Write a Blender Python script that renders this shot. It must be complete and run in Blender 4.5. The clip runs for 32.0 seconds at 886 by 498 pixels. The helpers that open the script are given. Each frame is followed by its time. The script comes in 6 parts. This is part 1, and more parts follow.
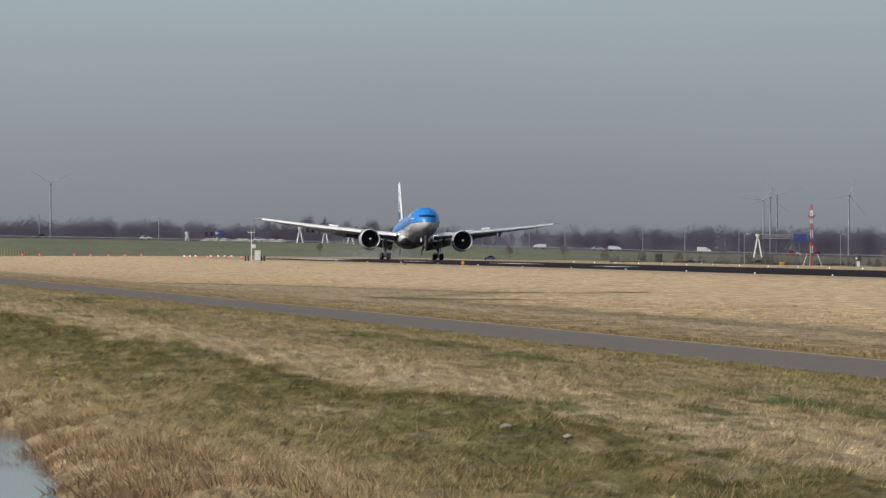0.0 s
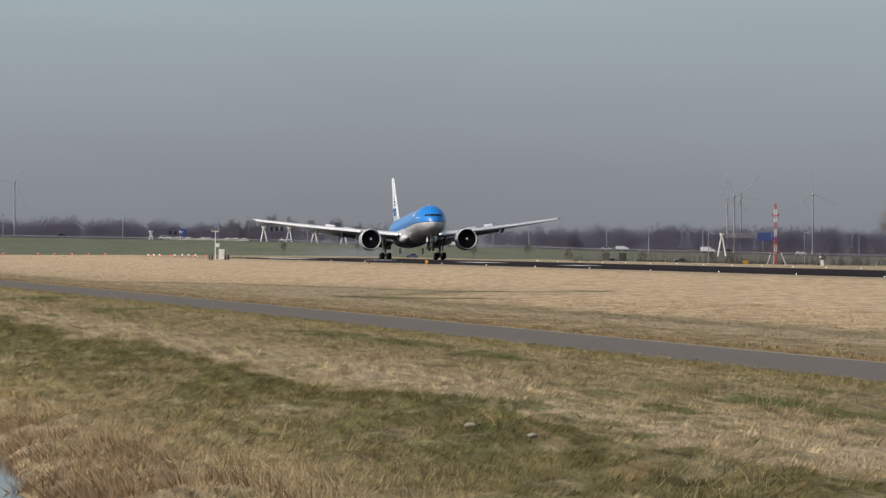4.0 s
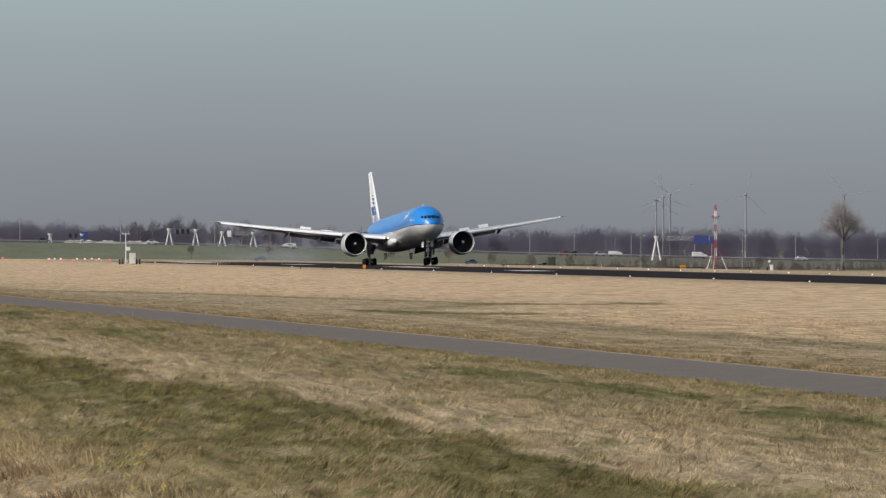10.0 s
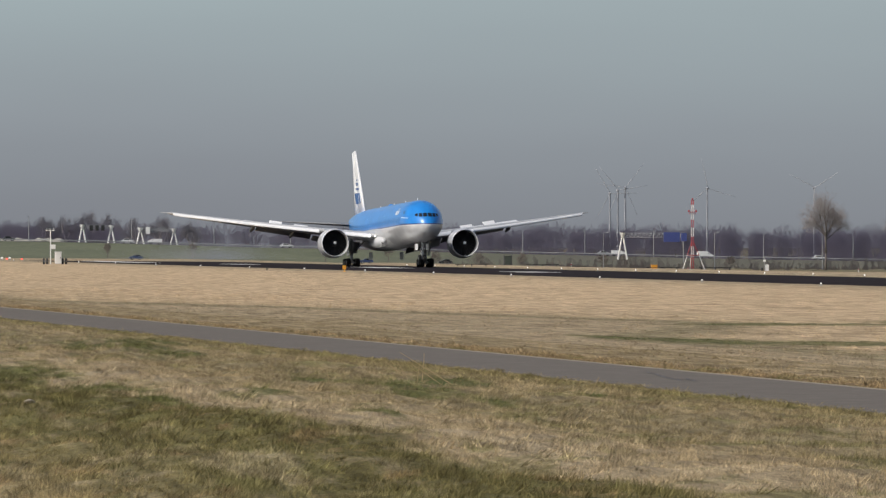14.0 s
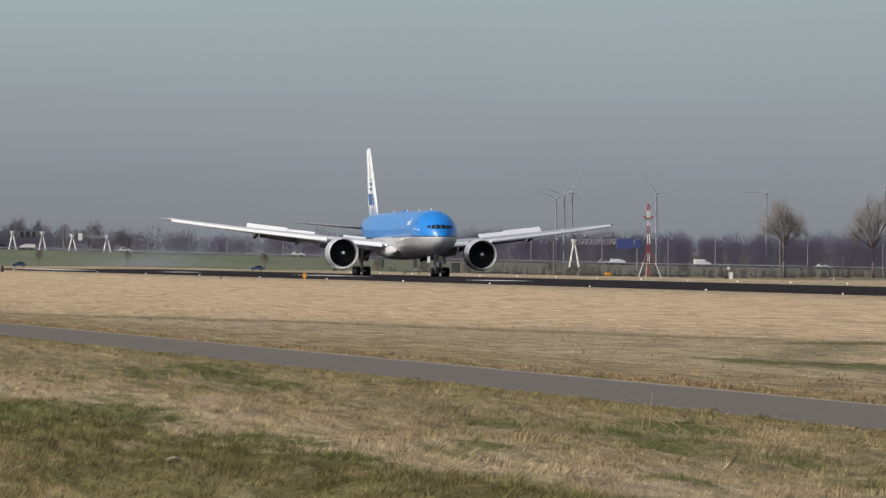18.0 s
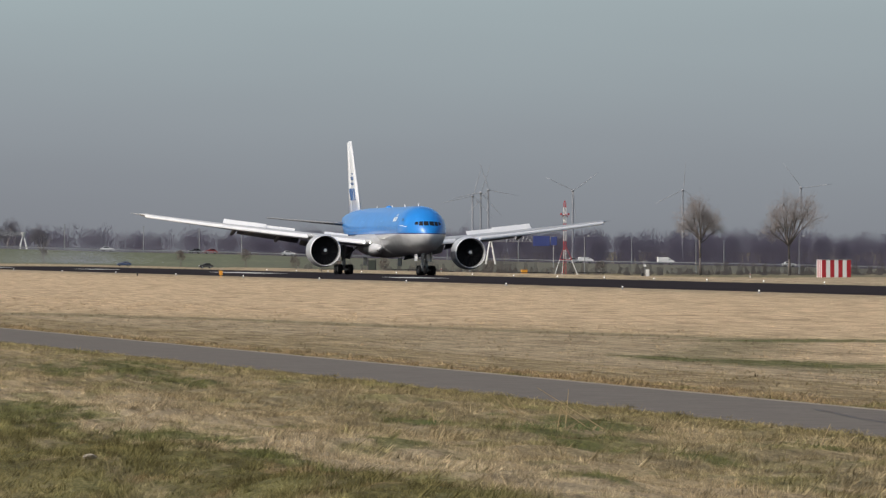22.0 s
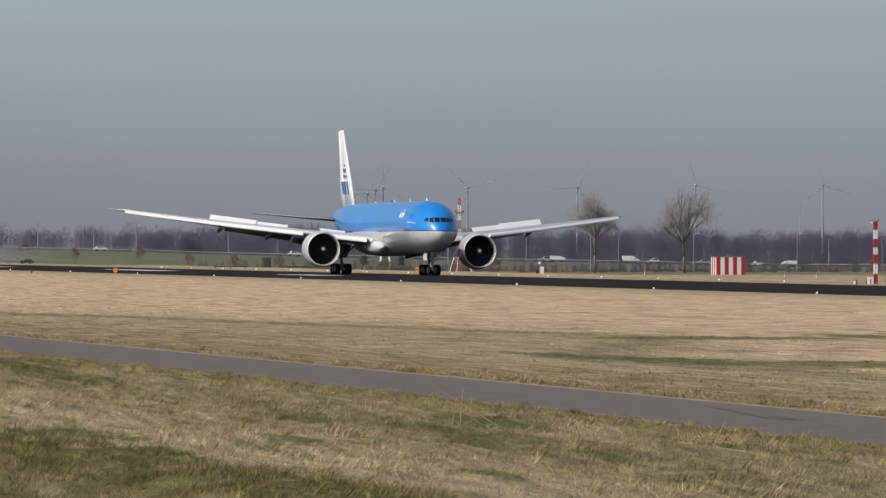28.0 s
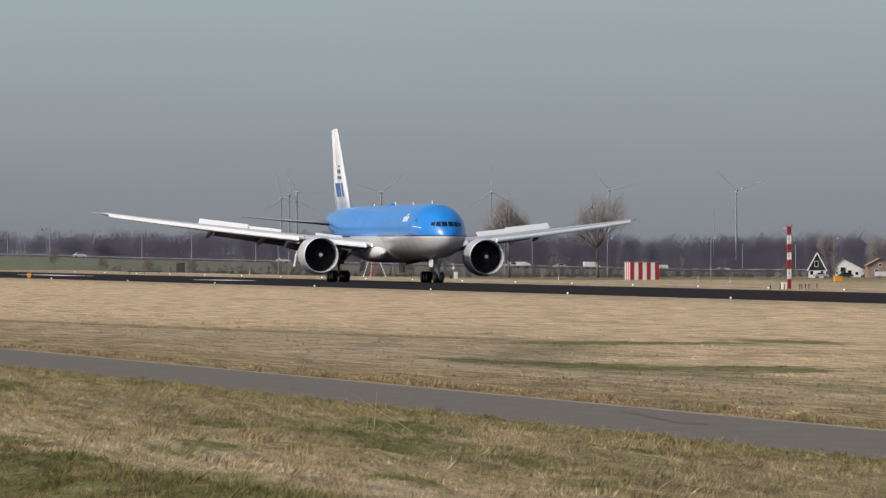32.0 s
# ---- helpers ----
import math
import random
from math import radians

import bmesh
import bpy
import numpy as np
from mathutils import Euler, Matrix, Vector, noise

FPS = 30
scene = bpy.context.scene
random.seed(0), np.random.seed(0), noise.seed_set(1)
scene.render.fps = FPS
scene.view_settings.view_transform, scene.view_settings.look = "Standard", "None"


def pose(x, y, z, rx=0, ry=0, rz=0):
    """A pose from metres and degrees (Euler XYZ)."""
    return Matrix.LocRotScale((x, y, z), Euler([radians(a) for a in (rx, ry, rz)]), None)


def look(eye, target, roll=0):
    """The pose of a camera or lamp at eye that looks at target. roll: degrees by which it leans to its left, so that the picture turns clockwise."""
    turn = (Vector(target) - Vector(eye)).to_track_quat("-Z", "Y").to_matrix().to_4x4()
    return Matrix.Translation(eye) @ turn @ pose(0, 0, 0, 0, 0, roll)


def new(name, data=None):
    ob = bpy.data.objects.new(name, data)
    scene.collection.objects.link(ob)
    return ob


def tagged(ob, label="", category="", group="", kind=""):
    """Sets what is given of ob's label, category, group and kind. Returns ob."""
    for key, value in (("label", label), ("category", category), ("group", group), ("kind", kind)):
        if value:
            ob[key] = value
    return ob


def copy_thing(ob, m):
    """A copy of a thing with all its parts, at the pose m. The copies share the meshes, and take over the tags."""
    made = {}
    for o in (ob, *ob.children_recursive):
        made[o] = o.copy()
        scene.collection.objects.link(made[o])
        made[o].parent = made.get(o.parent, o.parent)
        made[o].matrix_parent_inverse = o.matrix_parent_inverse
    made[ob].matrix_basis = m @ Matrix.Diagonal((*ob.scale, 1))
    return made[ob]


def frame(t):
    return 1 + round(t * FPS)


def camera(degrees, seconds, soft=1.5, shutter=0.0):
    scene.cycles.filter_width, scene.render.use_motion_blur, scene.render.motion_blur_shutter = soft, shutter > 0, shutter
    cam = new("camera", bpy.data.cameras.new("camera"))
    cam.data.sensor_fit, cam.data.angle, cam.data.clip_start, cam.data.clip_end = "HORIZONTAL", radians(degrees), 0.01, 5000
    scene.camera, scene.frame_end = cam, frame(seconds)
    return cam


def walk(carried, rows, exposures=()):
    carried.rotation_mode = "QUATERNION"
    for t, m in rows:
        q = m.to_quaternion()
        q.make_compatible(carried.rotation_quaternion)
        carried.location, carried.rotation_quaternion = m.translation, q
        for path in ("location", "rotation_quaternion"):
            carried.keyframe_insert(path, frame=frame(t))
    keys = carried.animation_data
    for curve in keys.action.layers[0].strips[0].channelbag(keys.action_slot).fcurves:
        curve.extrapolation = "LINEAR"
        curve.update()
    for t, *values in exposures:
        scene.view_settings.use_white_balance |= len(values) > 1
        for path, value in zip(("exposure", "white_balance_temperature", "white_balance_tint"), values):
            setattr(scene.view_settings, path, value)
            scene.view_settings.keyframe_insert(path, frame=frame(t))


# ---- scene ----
# World: x across the runway (away from the camera's bank), y along it, z up; the camera stands at x = 0.
FOV = 5.8287
EYE = 4.13
cam = camera(FOV, 32.0, soft=1.35)
# seconds, place along the bank, bearing to the right of the runway's axis, tilt
VIEWS = [
    (0, -306, 5.5982, -0.066), (0.5, -306, 5.6539, -0.066), (1, -306, 5.6869, -0.0622), (1.5, -306, 5.7166, -0.0585),
    (2, -306, 5.7563, -0.0827), (2.5, -306, 5.7905, -0.0808), (4.5, -306, 5.8539, -0.0697), (5, -306, 5.8885, -0.066),
    (5.5, -306, 5.9590, -0.066), (6, -306, 6.0565, -0.0548), (6.5, -306, 6.0978, -0.0771), (7, -306, 6.1319, -0.0771),
    (7.5, -300.02, 6.1870, -0.0846), (8, -283.05, 6.2789, -0.0883), (8.5, -263.93, 6.3775, -0.0771), (9, -244.8, 6.5098, -0.0827),
    (9.5, -225.68, 6.6208, -0.0795), (10, -206.55, 6.7099, -0.0535), (10.5, -187.43, 6.7730, -0.07), (11, -168.3, 6.8359, -0.0609),
    (11.5, -149.18, 6.8805, -0.0688), (12, -130.05, 6.9448, -0.066), (12.5, -110.93, 7.0573, -0.0604), (13, -91.8, 7.2344, -0.0754),
    (13.5, -72.68, 7.4968, -0.0557), (14, -53.55, 7.7242, -0.0715), (14.5, -34.43, 7.9020, -0.0715), (16.5, 0, 8.3246, -0.0585),
    (17, 0, 8.3595, -0.0603), (17.5, 0, 8.3762, -0.0585), (18, 0, 8.3576, -0.0269), (18.5, 0, 8.3651, -0.0213),
    (19, 0, 8.3874, -0.0324), (19.5, 0, 8.4022, -0.0399), (20, 0, 8.3948, -0.0585), (20.5, 0, 8.4655, -0.0659),
    (21, 0, 8.6105, -0.0678), (21.5, 0, 8.7481, -0.0417), (22, 0, 8.9081, -0.0455), (22.5, 0, 9.0383, -0.0678),
    (23, 0, 9.1833, -0.0548), (23.5, 0, 9.3247, -0.0548), (24, 0, 9.4531, -0.0603), (24.5, 0, 9.5331, -0.0566),
    (25, 0, 9.5163, -0.0715), (25.5, 0, 9.5163, -0.0603), (27.5, 0, 9.5684, -0.0276), (28, 0, 9.6019, -0.063),
    (28.5, 0, 9.6633, -0.0462), (29, 0, 9.7321, -0.0499), (29.5, 0, 9.8065, -0.0611), (30, 0, 9.9311, -0.0388),
    (30.5, 0, 10.0223, -0.0202), (31, 0, 10.0632, -0.0388), (31.5, 0, 10.1116, -0.0183), (32, 0, 10.1692, -0.0295),
]
walk(cam, [(t, pose(0, y, EYE, 90 + tilt, 0, -bearing)) for t, y, bearing, tilt in VIEWS])

# ---- light ----
SUN_FROM = Vector((-0.85, -0.40, 0.0)).normalized()
SUN_ELEV = radians(40)
world = bpy.data.worlds.new("hazy_sky")
scene.world = world
world.use_nodes = True
wn, wl = world.node_tree.nodes, world.node_tree.links
wn.clear()
w_out = wn.new("ShaderNodeOutputWorld")
w_bg = wn.new("ShaderNodeBackground")
w_sky = wn.new("ShaderNodeTexSky")
w_sky.sky_type = "NISHITA"
w_sky.sun_disc = False
w_sky.sun_elevation = SUN_ELEV
w_sky.sun_rotation = math.atan2(SUN_FROM.x, SUN_FROM.y)
w_sky.dust_density = 4.0
w_bg.inputs["Strength"].default_value = 0.10
# grey haze that fills the sky low over the horizon
w_tc = wn.new("ShaderNodeTexCoord")
w_sep = wn.new("ShaderNodeSeparateXYZ")
w_ramp = wn.new("ShaderNodeValToRGB")
w_fac = wn.new("ShaderNodeMapRange")
w_noise = wn.new("ShaderNodeTexNoise")
w_map = wn.new("ShaderNodeMapping")
w_map.inputs["Scale"].default_value = (1, 1, 6)
w_noise.inputs["Scale"].default_value = 9
w_noise.inputs["Detail"].default_value = 3
w_mix = wn.new("ShaderNodeMix")
w_mix.data_type = "RGBA"
w_add = wn.new("ShaderNodeMath")
w_add.operation = "MULTIPLY_ADD"
w_add.inputs[1].default_value = 0.012
wl.new(w_tc.outputs["Generated"], w_sep.inputs[0])
wl.new(w_tc.outputs["Generated"], w_map.inputs["Vector"])
wl.new(w_map.outputs[0], w_noise.inputs["Vector"])
wl.new(w_noise.outputs["Fac"], w_add.inputs[0])
wl.new(w_sep.outputs["Z"], w_add.inputs[2])
w_scale = wn.new("ShaderNodeMath")
w_scale.operation = "MULTIPLY"
w_scale.inputs[1].default_value = 20.0
wl.new(w_add.outputs[0], w_scale.inputs[0])
wl.new(w_scale.outputs[0], w_ramp.inputs["Fac"])
cr = w_ramp.color_ramp
cr.elements[0].position, cr.elements[0].color = 0.10, (2.15, 2.26, 2.53, 1)
cr.elements[1].position, cr.elements[1].color = 0.75, (3.55, 4.25, 4.45, 1)
e = cr.elements.new(0.38)
e.color = (2.80, 3.10, 3.38, 1)
w_fac.inputs["From Min"].default_value, w_fac.inputs["From Max"].default_value = 0.04, 0.35
wl.new(w_sep.outputs["Z"], w_fac.inputs["Value"])
wl.new(w_fac.outputs["Result"], w_mix.inputs["Factor"])
wl.new(w_ramp.outputs["Color"], w_mix.inputs["A"])
wl.new(w_sky.outputs["Color"], w_mix.inputs["B"])
wl.new(w_mix.outputs["Result"], w_bg.inputs["Color"])
wl.new(w_bg.outputs[0], w_out.inputs["Surface"])

sun_data = bpy.data.lights.new("sun", "SUN")
sun_data.energy = 2.6
sun_data.angle = radians(1.5)
sun_data.color = (1.0, 0.955, 0.90)
sun = new("sun", sun_data)
sun.matrix_world = look(SUN_FROM * 200 + Vector((0, 0, 200 * math.tan(SUN_ELEV))), (0, 0, 0))
scene.view_settings.exposure = 0.0

# ---- helpers for meshes and materials ----
def part(name, bm, material, parent=None, label="", smooth=False):
    me = bpy.data.meshes.new(name)
    bm.normal_update()
    bm.to_mesh(me)
    bm.free()
    for m in material if isinstance(material, (list, tuple)) else [material]:
        me.materials.append(m)
    if smooth:
        me.shade_smooth()
    ob = new(name, me)
    if parent is not None:
        ob.parent = parent
    return tagged(ob, label)


def empty(name, label, category, m=None, group="", kind=""):
    ob = new(name)
    ob.empty_display_size = 0.2
    if m is not None:
        ob.matrix_basis = m
    return tagged(ob, label, category, group, kind)


def box(bm, lo, hi, bevel=0.0):
    vs = [bm.verts.new((x, y, z)) for z in (lo[2], hi[2]) for y in (lo[1], hi[1]) for x in (lo[0], hi[0])]
    fs = [bm.faces.new([vs[i] for i in q]) for q in ((0, 2, 3, 1), (4, 5, 7, 6), (0, 1, 5, 4), (2, 6, 7, 3), (0, 4, 6, 2), (1, 3, 7, 5))]
    if bevel:
        bmesh.ops.bevel(bm, geom=list({e for f in fs for e in f.edges}), offset=bevel, segments=1, affect="EDGES", profile=0.5)
    return bm


def bm_box(lo, hi, bevel=0.0):
    return box(bmesh.new(), lo, hi, bevel)


def ring_skin(bm, rings, cap=True, closed=True):
    """Skin a row of rings of points, each as long as the next."""
    vv = [[bm.verts.new(p) for p in r] for r in rings]
    n = len(rings[0])
    for a, b in zip(vv, vv[1:]):
        for i in range(n if closed else n - 1):
            j = (i + 1) % n
            bm.faces.new((a[i], a[j], b[j], b[i]))
    if cap:
        bm.faces.new(vv[0][::-1])
        bm.faces.new(vv[-1])
    return bm


def rod(bm, a, b, r0, r1=None, n=6):
    """A tapered round bar from a to b."""
    a, b = Vector(a), Vector(b)
    r1 = r0 if r1 is None else r1
    d = (b - a).normalized()
    u = d.cross(Vector((0, 0, 1)) if abs(d.z) < 0.9 else Vector((1, 0, 0))).normalized()
    w = d.cross(u)
    rings = [[p + (u * math.cos(2 * math.pi * i / n) + w * math.sin(2 * math.pi * i / n)) * r for i in range(n)] for p, r in ((a, r0), (b, r1))]
    return ring_skin(bm, rings)


def bm_rod(a, b, r0, r1=None, n=6):
    return rod(bmesh.new(), a, b, r0, r1, n)


def lathe(bm, profile, axis="y", at=(0, 0, 0), n=24, cap=True):
    """Turn (along, radius) pairs about an axis through at."""
    rings = []
    for s, r in profile:
        ring = []
        for i in range(n):
            c, q = math.cos(2 * math.pi * i / n) * r, math.sin(2 * math.pi * i / n) * r
            p = {"y": (c, s, q), "x": (s, c, q), "z": (c, q, s)}[axis]
            ring.append((p[0] + at[0], p[1] + at[1], p[2] + at[2]))
        rings.append(ring)
    return ring_skin(bm, rings, cap)


def mesh_of(name, verts, faces, material, label="", category="", kind="stuff"):
    me = bpy.data.meshes.new(name)
    me.from_pydata(verts, [], faces)
    me.materials.append(material)
    return tagged(new(name, me), label, category, "", kind)


def tris_mesh(name, tri, material):
    """A mesh from an array of triangles, n x 3 x 3."""
    n = len(tri)
    me = bpy.data.meshes.new(name)
    me.vertices.add(3 * n)
    me.loops.add(3 * n)
    me.polygons.add(n)
    me.vertices.foreach_set("co", tri.astype(np.float32).ravel())
    me.loops.foreach_set("vertex_index", np.arange(3 * n, dtype=np.int32))
    me.polygons.foreach_set("loop_start", np.arange(0, 3 * n, 3, dtype=np.int32))
    me.update(calc_edges=True)
    me.materials.append(material)
    return new(name, me)


# ---- materials ----
def material(name, color, rough=0.6, metal=0.0, spec=0.5, vary=0.0, scale=3.0, bump=0.0, coat=0.0, emit=None, power=0.0, space="Object"):
    m = bpy.data.materials.new(name)
    m.use_nodes = True
    nt = m.node_tree
    b = nt.nodes["Principled BSDF"]
    b.inputs["Base Color"].default_value = (*color, 1)
    b.inputs["Roughness"].default_value = rough
    b.inputs["Metallic"].default_value = metal
    b.inputs["Coat Weight"].default_value = coat
    b.inputs["Specular IOR Level"].default_value = spec
    if emit:
        b.inputs["Emission Color"].default_value = (*emit, 1)
        b.inputs["Emission Strength"].default_value = power
    if vary or bump:
        tc = nt.nodes.new("ShaderNodeTexCoord")
        n1 = nt.nodes.new("ShaderNodeTexNoise")
        n1.inputs["Scale"].default_value = scale
        n1.inputs["Detail"].default_value = 6
        n2 = nt.nodes.new("ShaderNodeTexNoise")
        n2.inputs["Scale"].default_value = scale * 9
        n2.inputs["Detail"].default_value = 4
        for n in (n1, n2):
            nt.links.new(tc.outputs[space], n.inputs["Vector"])
        add = nt.nodes.new("ShaderNodeMath")
        add.operation = "ADD"
        nt.links.new(n1.outputs["Fac"], add.inputs[0])
        nt.links.new(n2.outputs["Fac"], add.inputs[1])
        mr = nt.nodes.new("ShaderNodeMapRange")
        mr.inputs["From Min"].default_value, mr.inputs["From Max"].default_value = 0.6, 1.4
        mr.inputs["To Min"].default_value, mr.inputs["To Max"].default_value = 1 - vary, 1 + vary
        nt.links.new(add.outputs[0], mr.inputs["Value"])
        mul = nt.nodes.new("ShaderNodeVectorMath")
        mul.operation = "SCALE"
        mul.inputs[0].default_value = color
        nt.links.new(mr.outputs["Result"], mul.inputs["Scale"])
        nt.links.new(mul.outputs[0], b.inputs["Base Color"])
        if bump:
            bp = nt.nodes.new("ShaderNodeBump")
            bp.inputs["Strength"].default_value = bump
            bp.inputs["Distance"].default_value = 0.02
            nt.links.new(add.outputs[0], bp.inputs["Height"])
            nt.links.new(bp.outputs[0], b.inputs["Normal"])
    return m


def grass_material(name, island=None):
    """Winter grass by its place: straw in the open field, greener on the ditch bank, patched by noise at several scales."""
    m = bpy.data.materials.new(name)
    m.use_nodes = True
    nt = m.node_tree
    b = nt.nodes["Principled BSDF"]
    b.inputs["Roughness"].default_value = 0.9
    b.inputs["Specular IOR Level"].default_value = 0.05
    L = nt.links.new
    geo = nt.nodes.new("ShaderNodeNewGeometry")
    sep = nt.nodes.new("ShaderNodeSeparateXYZ")
    L(geo.outputs["Position"], sep.inputs[0])

    def noise_of(sx, sy, detail=5, rough=0.6):
        mp = nt.nodes.new("ShaderNodeMapping")
        mp.inputs["Scale"].default_value = (sx, sy, 0.2)
        n = nt.nodes.new("ShaderNodeTexNoise")
        n.inputs["Scale"].default_value = 1.0
        n.inputs["Detail"].default_value = detail
        n.inputs["Roughness"].default_value = rough
        L(geo.outputs["Position"], mp.inputs["Vector"])
        L(mp.outputs[0], n.inputs["Vector"])
        return n.outputs["Fac"]

    def math_of(op, a, c, d=None):
        n = nt.nodes.new("ShaderNodeMath")
        n.operation = op
        for i, v in enumerate((a, c, d)):
            if v is None:
                continue
            if isinstance(v, (int, float)):
                n.inputs[i].default_value = v
            else:
                L(v, n.inputs[i])
        return n.outputs[0]

    def ramp(fac, stops, interp="LINEAR"):
        r = nt.nodes.new("ShaderNodeValToRGB")
        r.color_ramp.interpolation = interp
        els = r.color_ramp.elements
        for i, (p, c) in enumerate(stops):
            e = els[i] if i < 2 else els.new(p)
            e.position = p
            e.color = (*c, 1) if len(c) == 3 else c
        L(fac, r.inputs["Fac"])
        return r.outputs["Color"]

    def mix(fac, a, c, kind="MIX"):
        n = nt.nodes.new("ShaderNodeMix")
        n.data_type = "RGBA"
        n.blend_type = kind
        if isinstance(fac, (int, float)):
            n.inputs["Factor"].default_value = fac
        else:
            L(fac, n.inputs["Factor"])
        for key, v in (("A", a), ("B", c)):
            if isinstance(v, tuple):
                n.inputs[key].default_value = (*v, 1)
            else:
                L(v, n.inputs[key])
        return n.outputs["Result"]

    def step_of(v, lo, hi):
        n = nt.nodes.new("ShaderNodeMapRange")
        n.interpolation_type = "SMOOTHSTEP"
        n.inputs["From Min"].default_value, n.inputs["From Max"].default_value = lo, hi
        L(v, n.inputs["Value"])
        return n.outputs["Result"]

    x_of = sep.outputs["X"]
    big = noise_of(0.11, 0.025)
    mid = noise_of(0.55, 0.12, 6)
    fine = noise_of(8.0, 3.0, 6, 0.7)
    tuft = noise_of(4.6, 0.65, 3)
    # the place across the bank, shifted by noise, picks the tone; 0 to 1 stands for 0 to 60 m
    across = math_of("MULTIPLY_ADD", math_of("SUBTRACT", big, 0.5), 3.5, x_of)
    across = math_of("MULTIPLY_ADD", math_of("SUBTRACT", mid, 0.5), 3.2, across)
    tone = ramp(math_of("DIVIDE", across, 60.0), GRASS_BANDS)
    # the edge of the mown field runs aslant: it nears the road as it goes away
    def slide(v, lo, hi, a, c):
        n = nt.nodes.new("ShaderNodeMapRange")
        for key, w in (("From Min", lo), ("From Max", hi), ("To Min", a), ("To Max", c)):
            n.inputs[key].default_value = w
        L(v, n.inputs["Value"])
        return n.outputs["Result"]

    y_of = sep.outputs["Y"]
    aslant = math_of("ADD", slide(y_of, 360.0, 515.0, 0.0, 20.9), slide(y_of, 300.0, 360.0, 6.5, -8.4))
    aslant = math_of("MULTIPLY", aslant, slide(x_of, 75.0, 110.0, 1.0, 0.0))
    far = math_of("MULTIPLY_ADD", math_of("SUBTRACT", noise_of(0.22, 0.03), 0.5), 6.0, math_of("ADD", x_of, aslant))
    tone = mix(math_of("GREATER_THAN", x_of, 50.0), tone, ramp(math_of("DIVIDE", far, 400.0), FIELD_BANDS))
    near = math_of("LESS_THAN", x_of, 45.0)
    slope = step_of(across, 22.6, 21.4)
    # clump pattern drawn out along y so it looks round from the camera
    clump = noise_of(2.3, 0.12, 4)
    field = math_of("SUBTRACT", 1.0, near)
    # olive and straw patches among the near grass
    g = math_of("MULTIPLY", step_of(noise_of(0.5, 0.13, 6), 0.51, 0.62), near)
    tone = mix(math_of("MULTIPLY", g, 0.7), tone, (0.182, 0.165, 0.068))
    st = math_of("MULTIPLY", step_of(noise_of(0.9, 0.2, 6), 0.54, 0.68), near)
    tone = mix(math_of("MULTIPLY", st, 0.42), tone, (0.39, 0.315, 0.198))
    # rust and tan tussocks on the ditch slope
    ru = math_of("MULTIPLY", step_of(noise_of(0.7, 0.16, 5), 0.55, 0.66), slope)
    tone = mix(math_of("MULTIPLY", ru, 0.5), tone, (0.285, 0.195, 0.100))
    # long pale swathes of laid-over straw up the slope
    sw = math_of("MULTIPLY", step_of(noise_of(0.30, 0.045, 6, 0.65), 0.55, 0.65), slope)
    tone = mix(math_of("MULTIPLY", sw, 0.45), tone, (0.375, 0.305, 0.19))
    # thin dark streaks painted for the shading of taller growth in the mown field, with broad dull and bright drifts
    s1 = math_of("MULTIPLY", step_of(noise_of(0.34, 0.11, 7, 0.62), 0.52, 0.60), field)
    tone = mix(math_of("MULTIPLY", s1, 0.40), tone, (0.215, 0.158, 0.095))
    s2 = math_of("MULTIPLY", step_of(noise_of(0.10, 0.030, 6, 0.6), 0.56, 0.66), field)
    tone = mix(math_of("MULTIPLY", s2, 0.28), tone, (0.215, 0.170, 0.100))
    s3 = math_of("MULTIPLY", step_of(noise_of(0.20, 0.055, 6, 0.6), 0.54, 0.68), field)
    tone = mix(math_of("MULTIPLY", s3, 0.55), tone, (0.47, 0.355, 0.215))
    # single green patches: short mossy growth
    low = None
    for cx, cy, rx, ry in GREEN_PATCHES:
        v = nt.nodes.new("ShaderNodeVectorMath")
        v.operation = "MULTIPLY_ADD"
        v.inputs[1].default_value = (1 / rx, 1 / ry, 0)
        v.inputs[2].default_value = (-cx / rx, -cy / ry, 0)
        L(geo.outputs["Position"], v.inputs[0])
        ln = nt.nodes.new("ShaderNodeVectorMath")
        ln.operation = "LENGTH"
        L(v.outputs[0], ln.inputs[0])
        low = ln.outputs["Value"] if low is None else math_of("MINIMUM", low, ln.outputs["Value"])
    edge = math_of("MULTIPLY_ADD", math_of("SUBTRACT", noise_of(1.6, 0.35, 5), 0.5), 3.4, low)
    tone = mix(math_of("MULTIPLY", step_of(edge, 1.4, 0.6), 0.82), tone, (0.104, 0.108, 0.038))
    v = nt.nodes.new("ShaderNodeMapRange")
    v.inputs["From Min"].default_value, v.inputs["From Max"].default_value = 0.3, 0.7
    v.inputs["To Min"].default_value, v.inputs["To Max"].default_value = (0.58, 1.42) if island and island[1] < 1.8 else (0.50, 1.36)
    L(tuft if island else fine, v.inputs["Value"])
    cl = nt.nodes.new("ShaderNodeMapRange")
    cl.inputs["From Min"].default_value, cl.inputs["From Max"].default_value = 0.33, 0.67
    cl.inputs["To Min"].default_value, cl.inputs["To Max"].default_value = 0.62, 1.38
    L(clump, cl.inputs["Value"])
    # small-tuft grain of the mown field, stretched along y to fit the camera's view
    gr = nt.nodes.new("ShaderNodeMapRange")
    gr.inputs["From Min"].default_value, gr.inputs["From Max"].default_value = 0.32, 0.68
    gr.inputs["To Min"].default_value, gr.inputs["To Max"].default_value = 0.74, 1.26
    L(noise_of(3.4, 0.16, 4, 0.7), gr.inputs["Value"])
    grain = math_of("ADD", math_of("MULTIPLY", gr.outputs["Result"], field), near)
